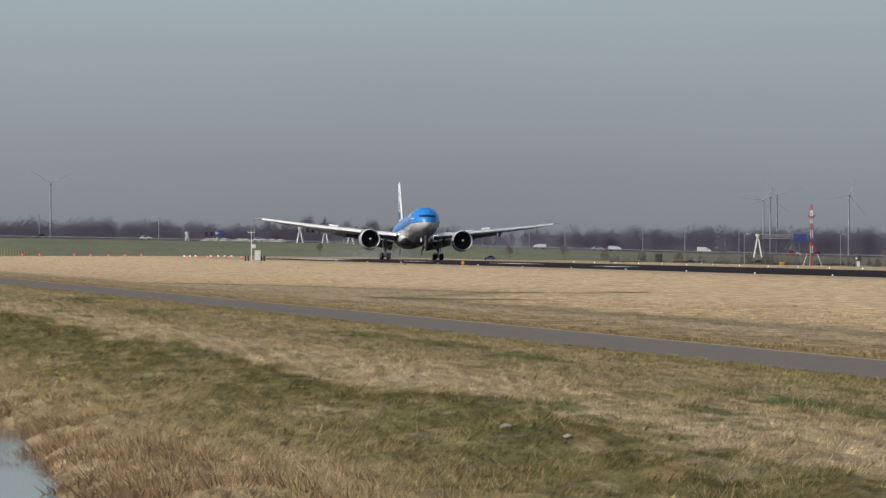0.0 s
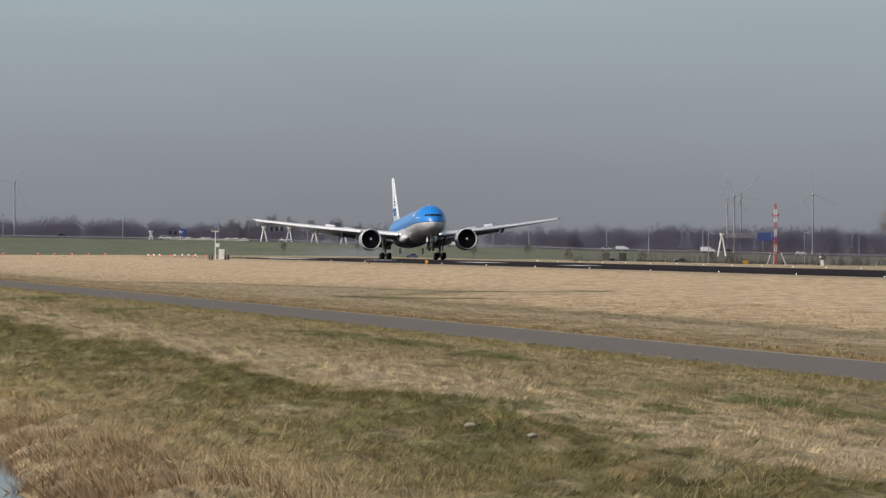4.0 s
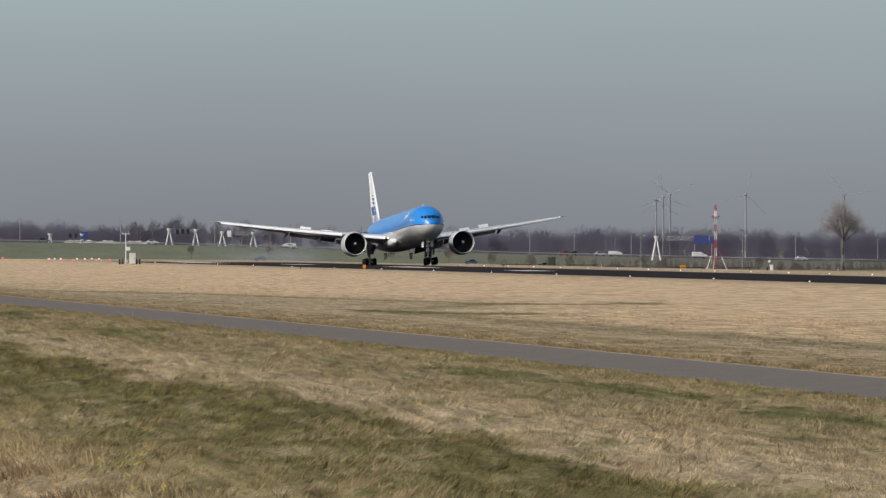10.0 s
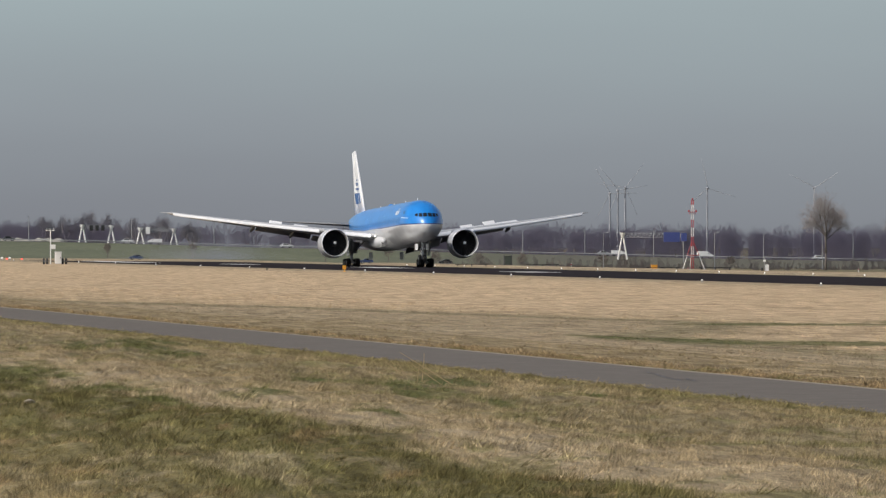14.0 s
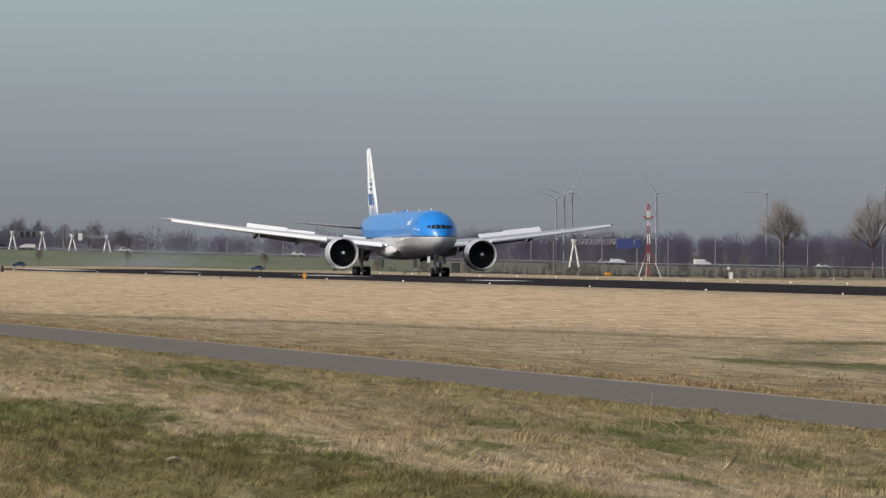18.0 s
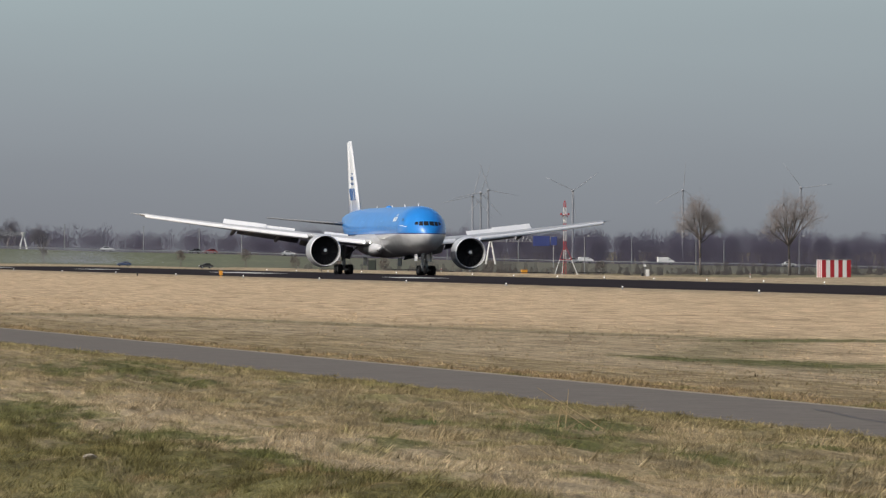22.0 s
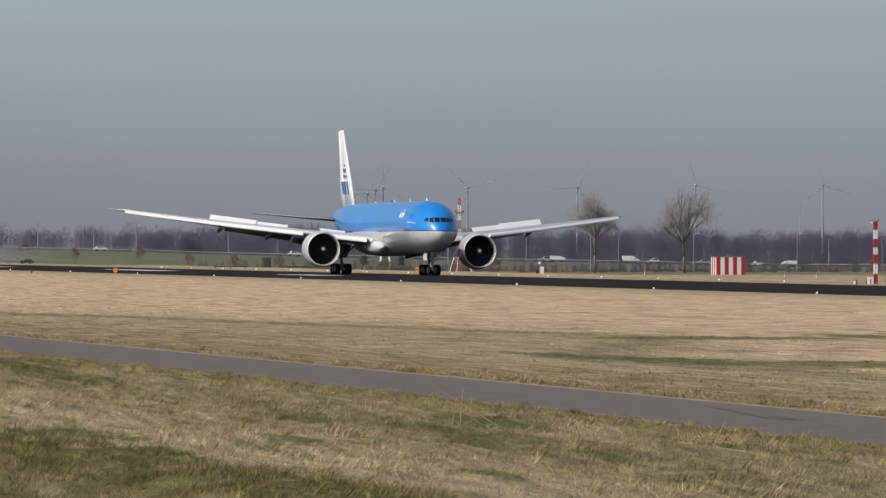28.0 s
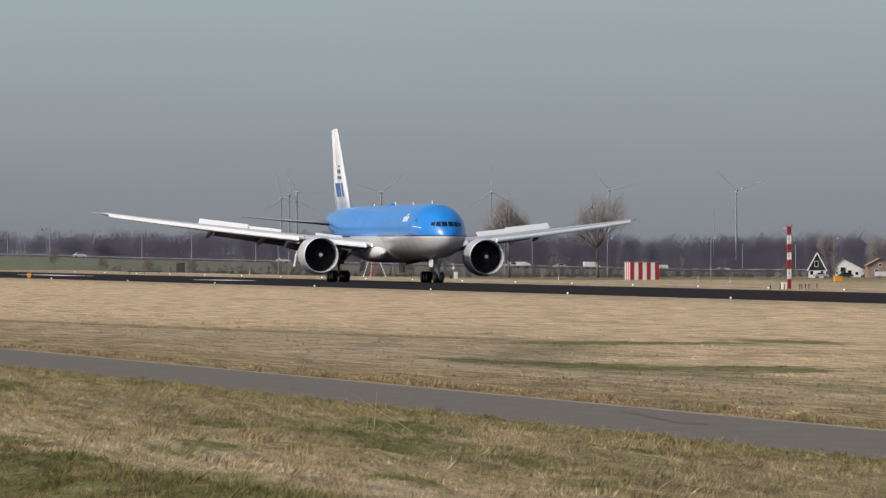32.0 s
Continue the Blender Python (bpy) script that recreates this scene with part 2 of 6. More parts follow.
    factor = math_of("MULTIPLY", math_of("MULTIPLY", v.outputs["Result"], cl.outputs["Result"]), grain)
    if island:
        isl = nt.nodes.new("ShaderNodeMapRange")
        isl.inputs["To Min"].default_value, isl.inputs["To Max"].default_value = island
        L(geo.outputs["Random Per Island"], isl.inputs["Value"])
        factor = math_of("MULTIPLY", factor, isl.outputs["Result"])
    sc = nt.nodes.new("ShaderNodeVectorMath")
    sc.operation = "SCALE"
    L(tone, sc.inputs[0])
    L(factor, sc.inputs["Scale"])
    cool = nt.nodes.new("ShaderNodeVectorMath")
    cool.operation = "MULTIPLY"
    cool.inputs[1].default_value = (1.02, 1.04, 1.085)
    L(sc.outputs[0], cool.inputs[0])
    L(cool.outputs[0], b.inputs["Base Color"])
    if not island:
        bp = nt.nodes.new("ShaderNodeBump")
        bp.inputs["Strength"].default_value = 0.9
        bp.inputs["Distance"].default_value = 0.12
        L(math_of("ADD", fine, mid), bp.inputs["Height"])
        L(bp.outputs[0], b.inputs["Normal"])
    return m


STRAW, PALE, OLIVE, GREEN, BROWN = (0.350, 0.272, 0.162), (0.400, 0.315, 0.198), (0.222, 0.180, 0.086), (0.132, 0.114, 0.046), (0.262, 0.185, 0.098)
DRY, FIELD = (0.298, 0.231, 0.130), (0.575, 0.428, 0.262)
GRASS_BANDS = [(0.0, OLIVE), (0.17, BROWN), (0.20, STRAW), (0.238, (0.285, 0.225, 0.12)), (0.268, (0.215, 0.176, 0.084)), (0.30, (0.155, 0.133, 0.057)), (0.332, GREEN), (0.362, GREEN), (0.375, STRAW), (0.40, (0.385, 0.305, 0.188)), (0.44, STRAW), (0.47, DRY), (0.52, (0.235, 0.190, 0.105)), (0.57, DRY), (0.61, OLIVE), (0.70, OLIVE), (0.73, BROWN), (0.77, DRY)]
FIELD_BANDS = [(0.11, DRY), (0.125, (0.375, 0.295, 0.183)), (0.149, (0.385, 0.302, 0.187)), (0.153, (0.262, 0.217, 0.126)), (0.157, (0.27, 0.223, 0.13)), (0.164, (0.50, 0.378, 0.23)), (0.20, FIELD), (0.26, (0.60, 0.446, 0.272)), (0.31, FIELD), (0.335, PALE), (0.53, PALE), (0.60, PALE), (0.63, DRY), (0.70, (0.175, 0.160, 0.095)), (0.80, (0.19, 0.168, 0.112)), (1.0, (0.185, 0.165, 0.112))]
# centre and half size of the mossy green patches
GREEN_PATCHES = [(22.9, 185, 0.8, 9), (22.9, 177, 0.5, 4), (22.4, 164, 0.4, 5), (25.7, 170, 0.6, 3.3), (22.5, 154, 0.25, 3), (35.1, 292, 0.4, 14), (32.3, 253, 0.6, 8),
                 (30.4, 197, 0.5, 5), (31, 182, 0.7, 7.6), (33.9, 194, 0.5, 7.3), (30, 172, 0.4, 4.8), (30.8, 165, 0.25, 6), (34.1, 169, 0.3, 3.7), (25.8, 147, 0.3, 3.5),
                 (55.6, 303, 1.2, 9), (57.1, 288, 2.3, 12), (60.5, 281, 3.2, 9), (72.4, 357, 5.8, 6), (79.6, 360, 1.7, 10), (22.2, 213, 1.7, 15), (33.9, 285, 0.9, 12),
                 (27.9, 270, 0.45, 6), (29.9, 269, 0.7, 6), (22.1, -95, 0.7, 9), (23.2, -97, 0.5, 5), (22.9, -111, 0.5, 6.6), (22.7, -124, 0.4, 4.8), (26, -104, 0.55, 4.9),
                 (20.3, -118, 0.45, 3.5), (30.2, -92, 0.7, 9.4), (33.1, -79, 0.75, 7), (30.4, -73, 0.3, 5.6), (30.5, -103, 0.4, 7), (33.1, 32, 0.9, 19), (32, -10, 0.8, 9),
                 (32.5, 63, 1, 16), (31.8, 273, 1, 18)]
M_ground = grass_material("winter_grass_ground")
M_blades = grass_material("winter_grass_blades", island=(0.62, 1.70))
M_field_blades = grass_material("mown_field_blades", island=(0.8, 1.2))
M_far_blades = grass_material("far_field_blades", island=(0.75, 1.08))
M_road = material("worn_grey_asphalt", (0.158, 0.1445, 0.131), 0.95, spec=0.0, vary=0.16, scale=0.8, bump=0.25)
M_runway = material("dark_runway_asphalt", (0.026, 0.0215, 0.0235), 0.95, spec=0.02, vary=0.25, scale=0.12, bump=0.1)
M_paint = material("runway_white_paint", (0.80, 0.79, 0.76), 0.7, vary=0.2, scale=0.5)
M_edging = material("weathered_concrete_edging", (0.26, 0.225, 0.175), 0.9, spec=0.1, vary=0.3, scale=0.3)
M_concrete = material("pale_concrete", (0.42, 0.40, 0.36), 0.9, vary=0.15, scale=1.0)
M_water = material("dark_ditch_water", (0.02, 0.022, 0.02), 0.06, bump=0.05, scale=1.5)
M_white = material("white_paint", (0.78, 0.78, 0.76), 0.45, vary=0.06, scale=1.0)
M_red = material("signal_red_paint", (0.40, 0.022, 0.03), 0.5, vary=0.12, scale=1.5)
M_black = material("black_plastic", (0.02, 0.02, 0.022), 0.5, vary=0.1, scale=4)
M_grey = material("galvanised_steel", (0.33, 0.34, 0.35), 0.5, 0.6, vary=0.12, scale=2)
M_yellow = material("orange_yellow_paint", (0.72, 0.33, 0.03), 0.5, vary=0.1, scale=4)
# sign blue is greyed in its colour for distance haze
M_sign = material("haze_greyed_sign_blue", (0.05, 0.07, 0.235), 0.5, vary=0.08, scale=1)
M_lampw = material("white_lit_lens", (0.9, 0.9, 0.85), 0.3, emit=(1, 0.97, 0.92), power=0.6)
M_lampr = material("red_lit_lens", (0.8, 0.05, 0.03), 0.3, emit=(1, 0.10, 0.07), power=1.2)
# distance haze is put into the turbine greys; blades paler still for blur
M_haze = material("haze_toned_turbine_grey", (0.30, 0.315, 0.35), 0.8, vary=0.05, scale=0.2)
M_vane = material("haze_toned_blade_grey", (0.375, 0.39, 0.42), 0.8, vary=0.05, scale=0.2)
M_stalk = material("dry_reed_stalk", (0.40, 0.30, 0.165), 0.9, vary=0.25, scale=0.7)
M_rust = material("rust_brown_reed", (0.23, 0.155, 0.088), 0.9, vary=0.3, scale=0.7)
M_leaf = material("fresh_green_leaf", (0.115, 0.145, 0.045), 0.7, vary=0.25, scale=2)
M_stone = material("pale_field_stone", (0.30, 0.265, 0.205), 0.9, vary=0.2, scale=4, bump=0.4)

# ---- ground ----
def ease(a, b, v):
    k = min(1.0, max(0.0, (v - a) / (b - a)))
    return k * k * (3 - 2 * k)


PROFILE = [(-400, 2.2), (-30, 2.4), (-6, 2.5), (2, 2.3), (6, -0.3), (8.0, -1.8), (11.4, -1.8), (12.8, -1.2), (14.8, -0.75), (18, -0.35), (21.5, 0.0), (24, 0.08), (28, -0.02), (33, 0.02),
           (37, 0.03), (43.3, 0.02), (48, 0.05), (70, 0.02), (100, 0.03), (134, 0.0), (176, -0.27), (205, -0.95), (213, -0.74), (240, -0.66), (3000, -0.6)]


def across_height(x):
    for (x0, z0), (x1, z1) in zip(PROFILE, PROFILE[1:]):
        if x0 <= x <= x1:
            return z0 + (z1 - z0) * ease(x0, x1, x) if x < 36 else z0 + (z1 - z0) * (x - x0) / (x1 - x0)
    return PROFILE[-1][1]


def shore(y):
    """How far the ditch's bank is shifted across at a place along it."""
    return max(-2.9, min(1.5, (y + 71) * 0.036)) * ease(93, 13, y) - 1.7 * ease(-46, -34, y) * ease(60, 13, y)


def ramp(x, y):
    """The field's rise to the highway bank past the runway's end and its drop on the far side, shaped to fit the
    camera's view.
    """
    return 0.5 * ease(1545, 1620, y) * ease(228, 195, x) - 0.72 * ease(1150, 1290, y) * ease(219, 232, x) - 0.32 * ease(1230, 1310, y) * ease(252, 265, x)


def ground_height(x, y):
    z = across_height(x - shore(y) * ease(20, 13.5, x)) if 6 < x < 20 else across_height(x)
    if x < 36.5:
        rough = (0.16 + 0.16 * ease(13, 15, x) * ease(24, 21, x)) * noise.noise((x * 0.16, y * 0.055, 1)) + 0.13 * noise.noise((x * 0.45, y * 0.12, 4)) + 0.12 * noise.noise((x * 0.95, y * 0.26, 9))
        z += rough * ease(36.5, 33, x)
    elif 44 < x < 130:
        z += (0.08 * noise.noise((x * 0.06, y * 0.01, 7)) + 0.03 * noise.noise((x * 0.3, y * 0.08, 2))) * ease(44, 47, x) * ease(130, 124, x)
    return z + ramp(x, y)


def spread(stops):
    out = []
    for a, b, n in stops:
        out += [a + (b - a) * i / n for i in range(n)]
    return out + [stops[-1][1]]


xs = spread([(-4000, -400, 6), (-400, -10, 6), (-10, 5, 6), (5, 37, 64), (37, 43.3, 3), (43.3, 60, 16), (60, 134, 30), (134, 206, 10), (206, 240, 12), (240, 330, 6), (330, 3900, 12)])
ys = spread([(-3500, -345, 8), (-345, -177, 20), (-177, 120, 230), (120, 300, 150), (300, 420, 60), (420, 1100, 94), (1100, 1720, 62), (1720, 4900, 16)])
gv = [(x, y, ground_height(x, y)) for y in ys for x in xs]
nx = len(xs)
gf = [(j * nx + i, j * nx + i + 1, (j + 1) * nx + i + 1, (j + 1) * nx + i) for j in range(len(ys) - 1) for i in range(nx - 1)]
ground = mesh_of("ground", gv, gf, M_ground, "wide flat field of dry winter grass beside a runway", "ground", "structure")
ground.data.shade_smooth()


def strip(name, x0, x1, y0, y1, lift, mat, label, category, steps=40, kind="structure", thick=0.1, cuts=None):
    """A slab with a given width along y, laid on the ground."""
    cols = cuts or [x0, x1]
    bm = bmesh.new()
    rows = []
    for i in range(steps + 1):
        y = y0 + (y1 - y0) * i / steps
        top = [bm.verts.new((x, y, across_height(x) + ramp(x, y) + lift)) for x in cols]
        rows.append([bm.verts.new((cols[0], y, top[0].co.z - thick))] + top + [bm.verts.new((cols[-1], y, top[-1].co.z - thick))])
    for a, b in zip(rows, rows[1:]):
        for i in range(len(a) - 1):
            bm.faces.new((a[i], a[i + 1], b[i + 1], b[i]))
    ob = part(name, bm, mat)
    return tagged(ob, label, category, "", kind)


strip("road", 37.4, 42.9, -900, 3000, 0.05, M_road, "narrow grey asphalt service road through dry grass", "road", 60)
runway = strip("runway", 137.5, 204, 250, 1545, 0.04, M_runway, "dark asphalt runway with white edge lights", "runway", 40, cuts=[138.5, 157, 176, 190, 204])
# thin slab coloured as a band of dry grass
M_drystrip = material("tan_dry_grass", (0.37, 0.30, 0.21), 0.95, spec=0.0, vary=0.22, scale=0.2)
strip("shoulder_far", 214, 219, 300, 1500, 0.03, M_drystrip, "pale tan band of dry grass beyond the runway", "pavement", 20)

bm = bmesh.new()
for y0, y1 in ((-467, 13),):
    n = 40
    for i in range(n):
        a, b = y0 + (y1 - y0) * i / n, y0 + (y1 - y0) * (i + 1) / n
        vs = [bm.verts.new(p) for p in ((5.0, a, -1.55), (14.6, a, -1.55), (14.6, b, -1.55), (5.0, b, -1.55))]
        bm.faces.new(vs)
water = tagged(part("water", bm, M_water), "still dark water in a roadside ditch", "water", "", "structure")

# ---- airliner ----
def paint_material(name):
    """Fuselage paint: bright blue over a thin dark line over pale grey, split by height."""
    m = material(name, (0.5, 0.5, 0.5), 0.34, vary=0.0, coat=0.45)
    nt = m.node_tree
    b = nt.nodes["Principled BSDF"]
    L = nt.links.new
    tc = nt.nodes.new("ShaderNodeTexCoord")
    sep = nt.nodes.new("ShaderNodeSeparateXYZ")
    L(tc.outputs["Object"], sep.inputs[0])
    mr = nt.nodes.new("ShaderNodeMapRange")
    mr.inputs["From Min"].default_value, mr.inputs["From Max"].default_value = 2.0, 9.0
    L(sep.outputs["Z"], mr.inputs["Value"])
    r = nt.nodes.new("ShaderNodeValToRGB")
    r.color_ramp.interpolation = "CONSTANT"
    els = r.color_ramp.elements
    for i, (z, c) in enumerate(((2.0, (0.54, 0.55, 0.56)), (4.70, (0.74, 0.75, 0.76)), (4.79, (0.010, 0.024, 0.15)), (4.94, (0.012, 0.235, 0.70)))):
        e = els[i] if i < 2 else els.new(0.5)
        e.position, e.color = (z - 2.0) / 7.0, (*c, 1)
    L(mr.outputs["Result"], r.inputs["Fac"])
    n = nt.nodes.new("ShaderNodeTexNoise")
    n.inputs["Scale"].default_value = 0.7
    n.inputs["Detail"].default_value = 6
    L(tc.outputs["Object"], n.inputs["Vector"])
    v = nt.nodes.new("ShaderNodeMapRange")
    v.inputs["From Min"].default_value, v.inputs["From Max"].default_value = 0.3, 0.7
    v.inputs["To Min"].default_value, v.inputs["To Max"].default_value = 0.9, 1.06
    L(n.outputs["Fac"], v.inputs["Value"])
    s = nt.nodes.new("ShaderNodeVectorMath")
    s.operation = "SCALE"
    L(r.outputs["Color"], s.inputs[0])
    L(v.outputs["Result"], s.inputs["Scale"])
    L(s.outputs[0], b.inputs["Base Color"])
    return m


M_livery = paint_material("blue_and_grey_livery")
# grey darkened in place of the shade on flaps, fairings and tailplane
M_flap = material("flap_grey_with_painted_shade", (0.23, 0.235, 0.245), 0.5, vary=0.1, scale=0.8)
M_slat = material("bare_pale_slat_metal", (0.76, 0.77, 0.78), 0.4, vary=0.05, scale=1)
M_wing = material("pale_grey_wing_paint", (0.44, 0.45, 0.46), 0.4, vary=0.08, scale=0.6)
M_fin = material("white_tail_paint", (0.78, 0.79, 0.80), 0.3, vary=0.04, scale=0.5)
M_lip = material("polished_inlet_metal", (0.90, 0.90, 0.91), 0.36, 0.45, vary=0.04)
M_duct = material("grey_inlet_duct", (0.22, 0.225, 0.235), 0.5, vary=0.1, scale=2)
M_fan = material("dark_fan_blade", (0.020, 0.0195, 0.021), 0.8, 0.0, spec=0.2)
M_glass = material("cockpit_glass", (0.012, 0.014, 0.018), 0.08)
M_tyre = material("black_tyre_rubber", (0.012, 0.012, 0.013), 0.85, spec=0.2, vary=0.2, scale=3)
M_strut = material("grey_gear_steel", (0.42, 0.43, 0.44), 0.4, 0.5, vary=0.15, scale=3)
# near-black that stands in for the shade inside recesses
M_cave = material("recess_shade_black", (0.03, 0.03, 0.032), 0.8)
M_logo = material("mid_blue_tail_mark", (0.045, 0.115, 0.27), 0.35)
M_cowl = material("light_grey_cowling_paint", (0.50, 0.51, 0.53), 0.3, vary=0.08, scale=1)
M_pale = material("white_mark", (0.80, 0.82, 0.84), 0.35)
M_cabin = material("dim_blue_cabin_pane", (0.014, 0.16, 0.50), 0.3)
M_seam = material("pale_blue_door_seam", (0.07, 0.29, 0.66), 0.35)
M_rim = material("dark_wheel_rim", (0.10, 0.10, 0.105), 0.5, 0.4)
M_root = material("white_root_paint", (0.60, 0.61, 0.62), 0.5, vary=0.08, scale=1)
M_landing = material("lit_landing_lens", (0.9, 0.9, 0.9), 0.2, emit=(1.0, 0.93, 0.80), power=14)

airliner = empty("airliner", "bright blue and pale grey twin-engine airliner rolling on the runway", "airliner")
NOSE = -37.1


def body_half(s):
    """Half width, half height and centre height of the fuselage, s metres behind the nose."""
    rows = [(0.0, 0.02, 4.55), (0.1, 0.46, 4.56), (0.35, 0.88, 4.61), (0.9, 1.42, 4.74), (1.8, 1.98, 4.94), (2.8, 2.40, 5.10), (4.2, 2.78, 5.27), (5.6, 2.98, 5.35), (7.2, 3.08, 5.39),
            (9.0, 3.1, 5.4), (48.0, 3.1, 5.4), (53.0, 2.93, 5.55), (58.0, 2.45, 5.9), (63.0, 1.85, 6.35), (68.0, 1.15, 6.8), (72.0, 0.55, 7.1), (73.8, 0.15, 7.2)]
    for a, b in zip(rows, rows[1:]):
        if a[0] <= s <= b[0]:
            k = (s - a[0]) / (b[0] - a[0])
            return a[1] + (b[1] - a[1]) * k, a[2] + (b[2] - a[2]) * k
    return rows[-1][1], rows[-1][2]


bm = bmesh.new()
stations = [0.0, 0.05, 0.12, 0.25, 0.4, 0.7, 1.0, 1.5, 2, 2.5, 3, 3.75, 4.5, 5.2, 6, 7, 8, 9, 10] + [10 + 38 * i / 10 for i in range(1, 11)] + [50, 52, 54, 56, 58, 60, 62, 64, 66, 68, 70, 72, 73.8]
N = 48
rings = []
for s in stations:
    r, zc = body_half(s)
    rings.append([(r * math.sin(2 * math.pi * i / N), NOSE + s, zc + r * 1.0 * math.cos(2 * math.pi * i / N)) for i in range(N)])
fuselage = part("fuselage", ring_skin(bm, rings), M_livery, airliner, "bright blue upper body over a pale grey belly", True)


def on_body(s, deg, out=0.012):
    """A point on the fuselage skin; deg is counted from the top towards +x."""
    r, zc = body_half(s)
    a = radians(deg)
    return Vector(((r + out) * math.sin(a), NOSE + s, zc + (r + out) * math.cos(a)))


def skin_patch(corners, out=0.015, n=3):
    """A curved panel on the fuselage between four (s, deg) corners."""
    bm = bmesh.new()
    g = []
    for i in range(n + 1):
        row = []
        for j in range(n + 1):
            u, v = i / n, j / n
            s = (1 - u) * ((1 - v) * corners[0][0] + v * corners[1][0]) + u * ((1 - v) * corners[3][0] + v * corners[2][0])
            d = (1 - u) * ((1 - v) * corners[0][1] + v * corners[1][1]) + u * ((1 - v) * corners[3][1] + v * corners[2][1])
            row.append(bm.verts.new(on_body(s, d, out)))
        g.append(row)
    for i in range(n):
        for j in range(n):
            bm.faces.new((g[i][j], g[i][j + 1], g[i + 1][j + 1], g[i + 1][j]))
    return bm


# cockpit windows: three a side, set on the nose by height and width
def nose_point(x, z, out=0.02):
    lo, hi = 0.3, 10.0
    for _ in range(40):
        mid = (lo + hi) / 2
        r, zc = body_half(mid)
        if r * r > x * x + (z - zc) ** 2:
            hi = mid
        else:
            lo = mid
    r, zc = body_half(hi)
    n = Vector((x, -0.5 * r, z - zc)).normalized()
    return Vector((x, NOSE + hi, z)) + n * out


for side in (-1, 1):
    for q in (((0.06, 5.94), (0.67, 5.91), (0.63, 6.44), (0.06, 6.46)), ((0.76, 5.91), (1.25, 5.92), (1.13, 6.41), (0.72, 6.44)), ((1.36, 5.95), (1.72, 6.06), (1.58, 6.35), (1.25, 6.40))):
        bm = bmesh.new()
        n = 4
        g = []
        for i in range(n + 1):
            u = i / n
            row = []
            for j in range(n + 1):
                v = j / n
                x = (1 - v) * ((1 - u) * q[0][0] + u * q[1][0]) + v * ((1 - u) * q[3][0] + u * q[2][0])
                z = (1 - v) * ((1 - u) * q[0][1] + u * q[1][1]) + v * ((1 - u) * q[3][1] + u * q[2][1])
                row.append(bm.verts.new(nose_point(side * x, z)))
            g.append(row)
        for i in range(n):
            for j in range(n):
                bm.faces.new((g[i][j], g[i + 1][j], g[i + 1][j + 1], g[i][j + 1]))
        part("cockpit_window", bm, M_glass, fuselage, "dark cockpit window pane")

# passenger windows along both sides, few of them tall enough to tell
for side in (-1, 1):
    for i in range(60):
        s = 9.2 + i * 0.76
        if 24.2 < s < 25.6 or 36 < s < 37.2:
            continue
        part("cabin_window", skin_patch([(s, side * 80), (s + 0.24, side * 80), (s + 0.24, side * 86.5), (s, side * 86.5)], 0.012, 1), M_cabin, fuselage)
# doors with thin pale frames
for side in (-1, 1):
    for s in (7.4, 21.6, 37.6, 55.2):
        door = part("cabin_door", skin_patch([(s, side * 68), (s + 1.07, side * 68), (s + 1.07, side * 103), (s, side * 103)], 0.016, 5), M_livery, fuselage)
        for c in ([(s - 0.06, 68), (s, 68), (s, 103), (s - 0.06, 103)], [(s + 1.07, 68), (s + 1.13, 68), (s + 1.13, 103), (s + 1.07, 103)], [(s - 0.06, 67), (s + 1.13, 67), (s + 1.13, 68.2), (s - 0.06, 68.2)]):
            part("door_frame", skin_patch([(a, side * d) for a, d in c], 0.022, 4), M_seam, door, "thin pale blue door outline")
# the mark on the forward body, as plain pale shapes: three upright blocks under a small crown bar
for side in (-1, 1):
    for s0, s1, d0, d1 in ((9.6, 10.3, 58, 70), (10.5, 11.1, 58, 70), (11.3, 12.3, 58, 70), (10.1, 11.6, 53, 55), (10.5, 11.2, 49.5, 51.5)):
        part("airline_mark", skin_patch([(s0, side * d0), (s1, side * d0), (s1, side * d1), (s0, side * d1)], 0.018, 2), M_pale, fuselage, "plain white block of the airline mark")
    part("name_bar", skin_patch([(3.4, side * 76), (6.2, side * 79), (6.2, side * 80.6), (3.4, side * 78)], 0.018, 2), M_pale, fuselage, "thin white bar of small writing")
    part("round_badge", skin_patch([(5.1, side * 60), (5.9, side * 60), (5.9, side * 68), (5.1, side * 68)], 0.016, 3), M_logo, fuselage, "small round blue badge")
# aerials on the roof
for s, hgt in ((9.5, 0.38), (20.5, 0.3), (31.0, 0.3), (44.0, 0.25)):
    bm = bmesh.new()
    y, z = NOSE + s, 8.48
    ring_skin(bm, [[(-0.03, y, z), (0.03, y, z), (0.03, y + 0.6, z), (-0.03, y + 0.6, z)], [(-0.012, y + 0.3, z + hgt), (0.012, y + 0.3, z + hgt), (0.012, y + 0.6, z + hgt), (-0.012, y + 0.6, z + hgt)]])
    part("aerial", bm, M_fin, fuselage)
part("antenna_dome", lathe(bmesh.new(), [(0, 0.5), (0.15, 0.48), (0.3, 0.3), (0.36, 0.05)], "z", (0, NOSE + 34, 8.36), 16), M_livery, fuselage, "low blue antenna dome", True)

# belly fairing between the wings
bm = bmesh.new()
rings = []
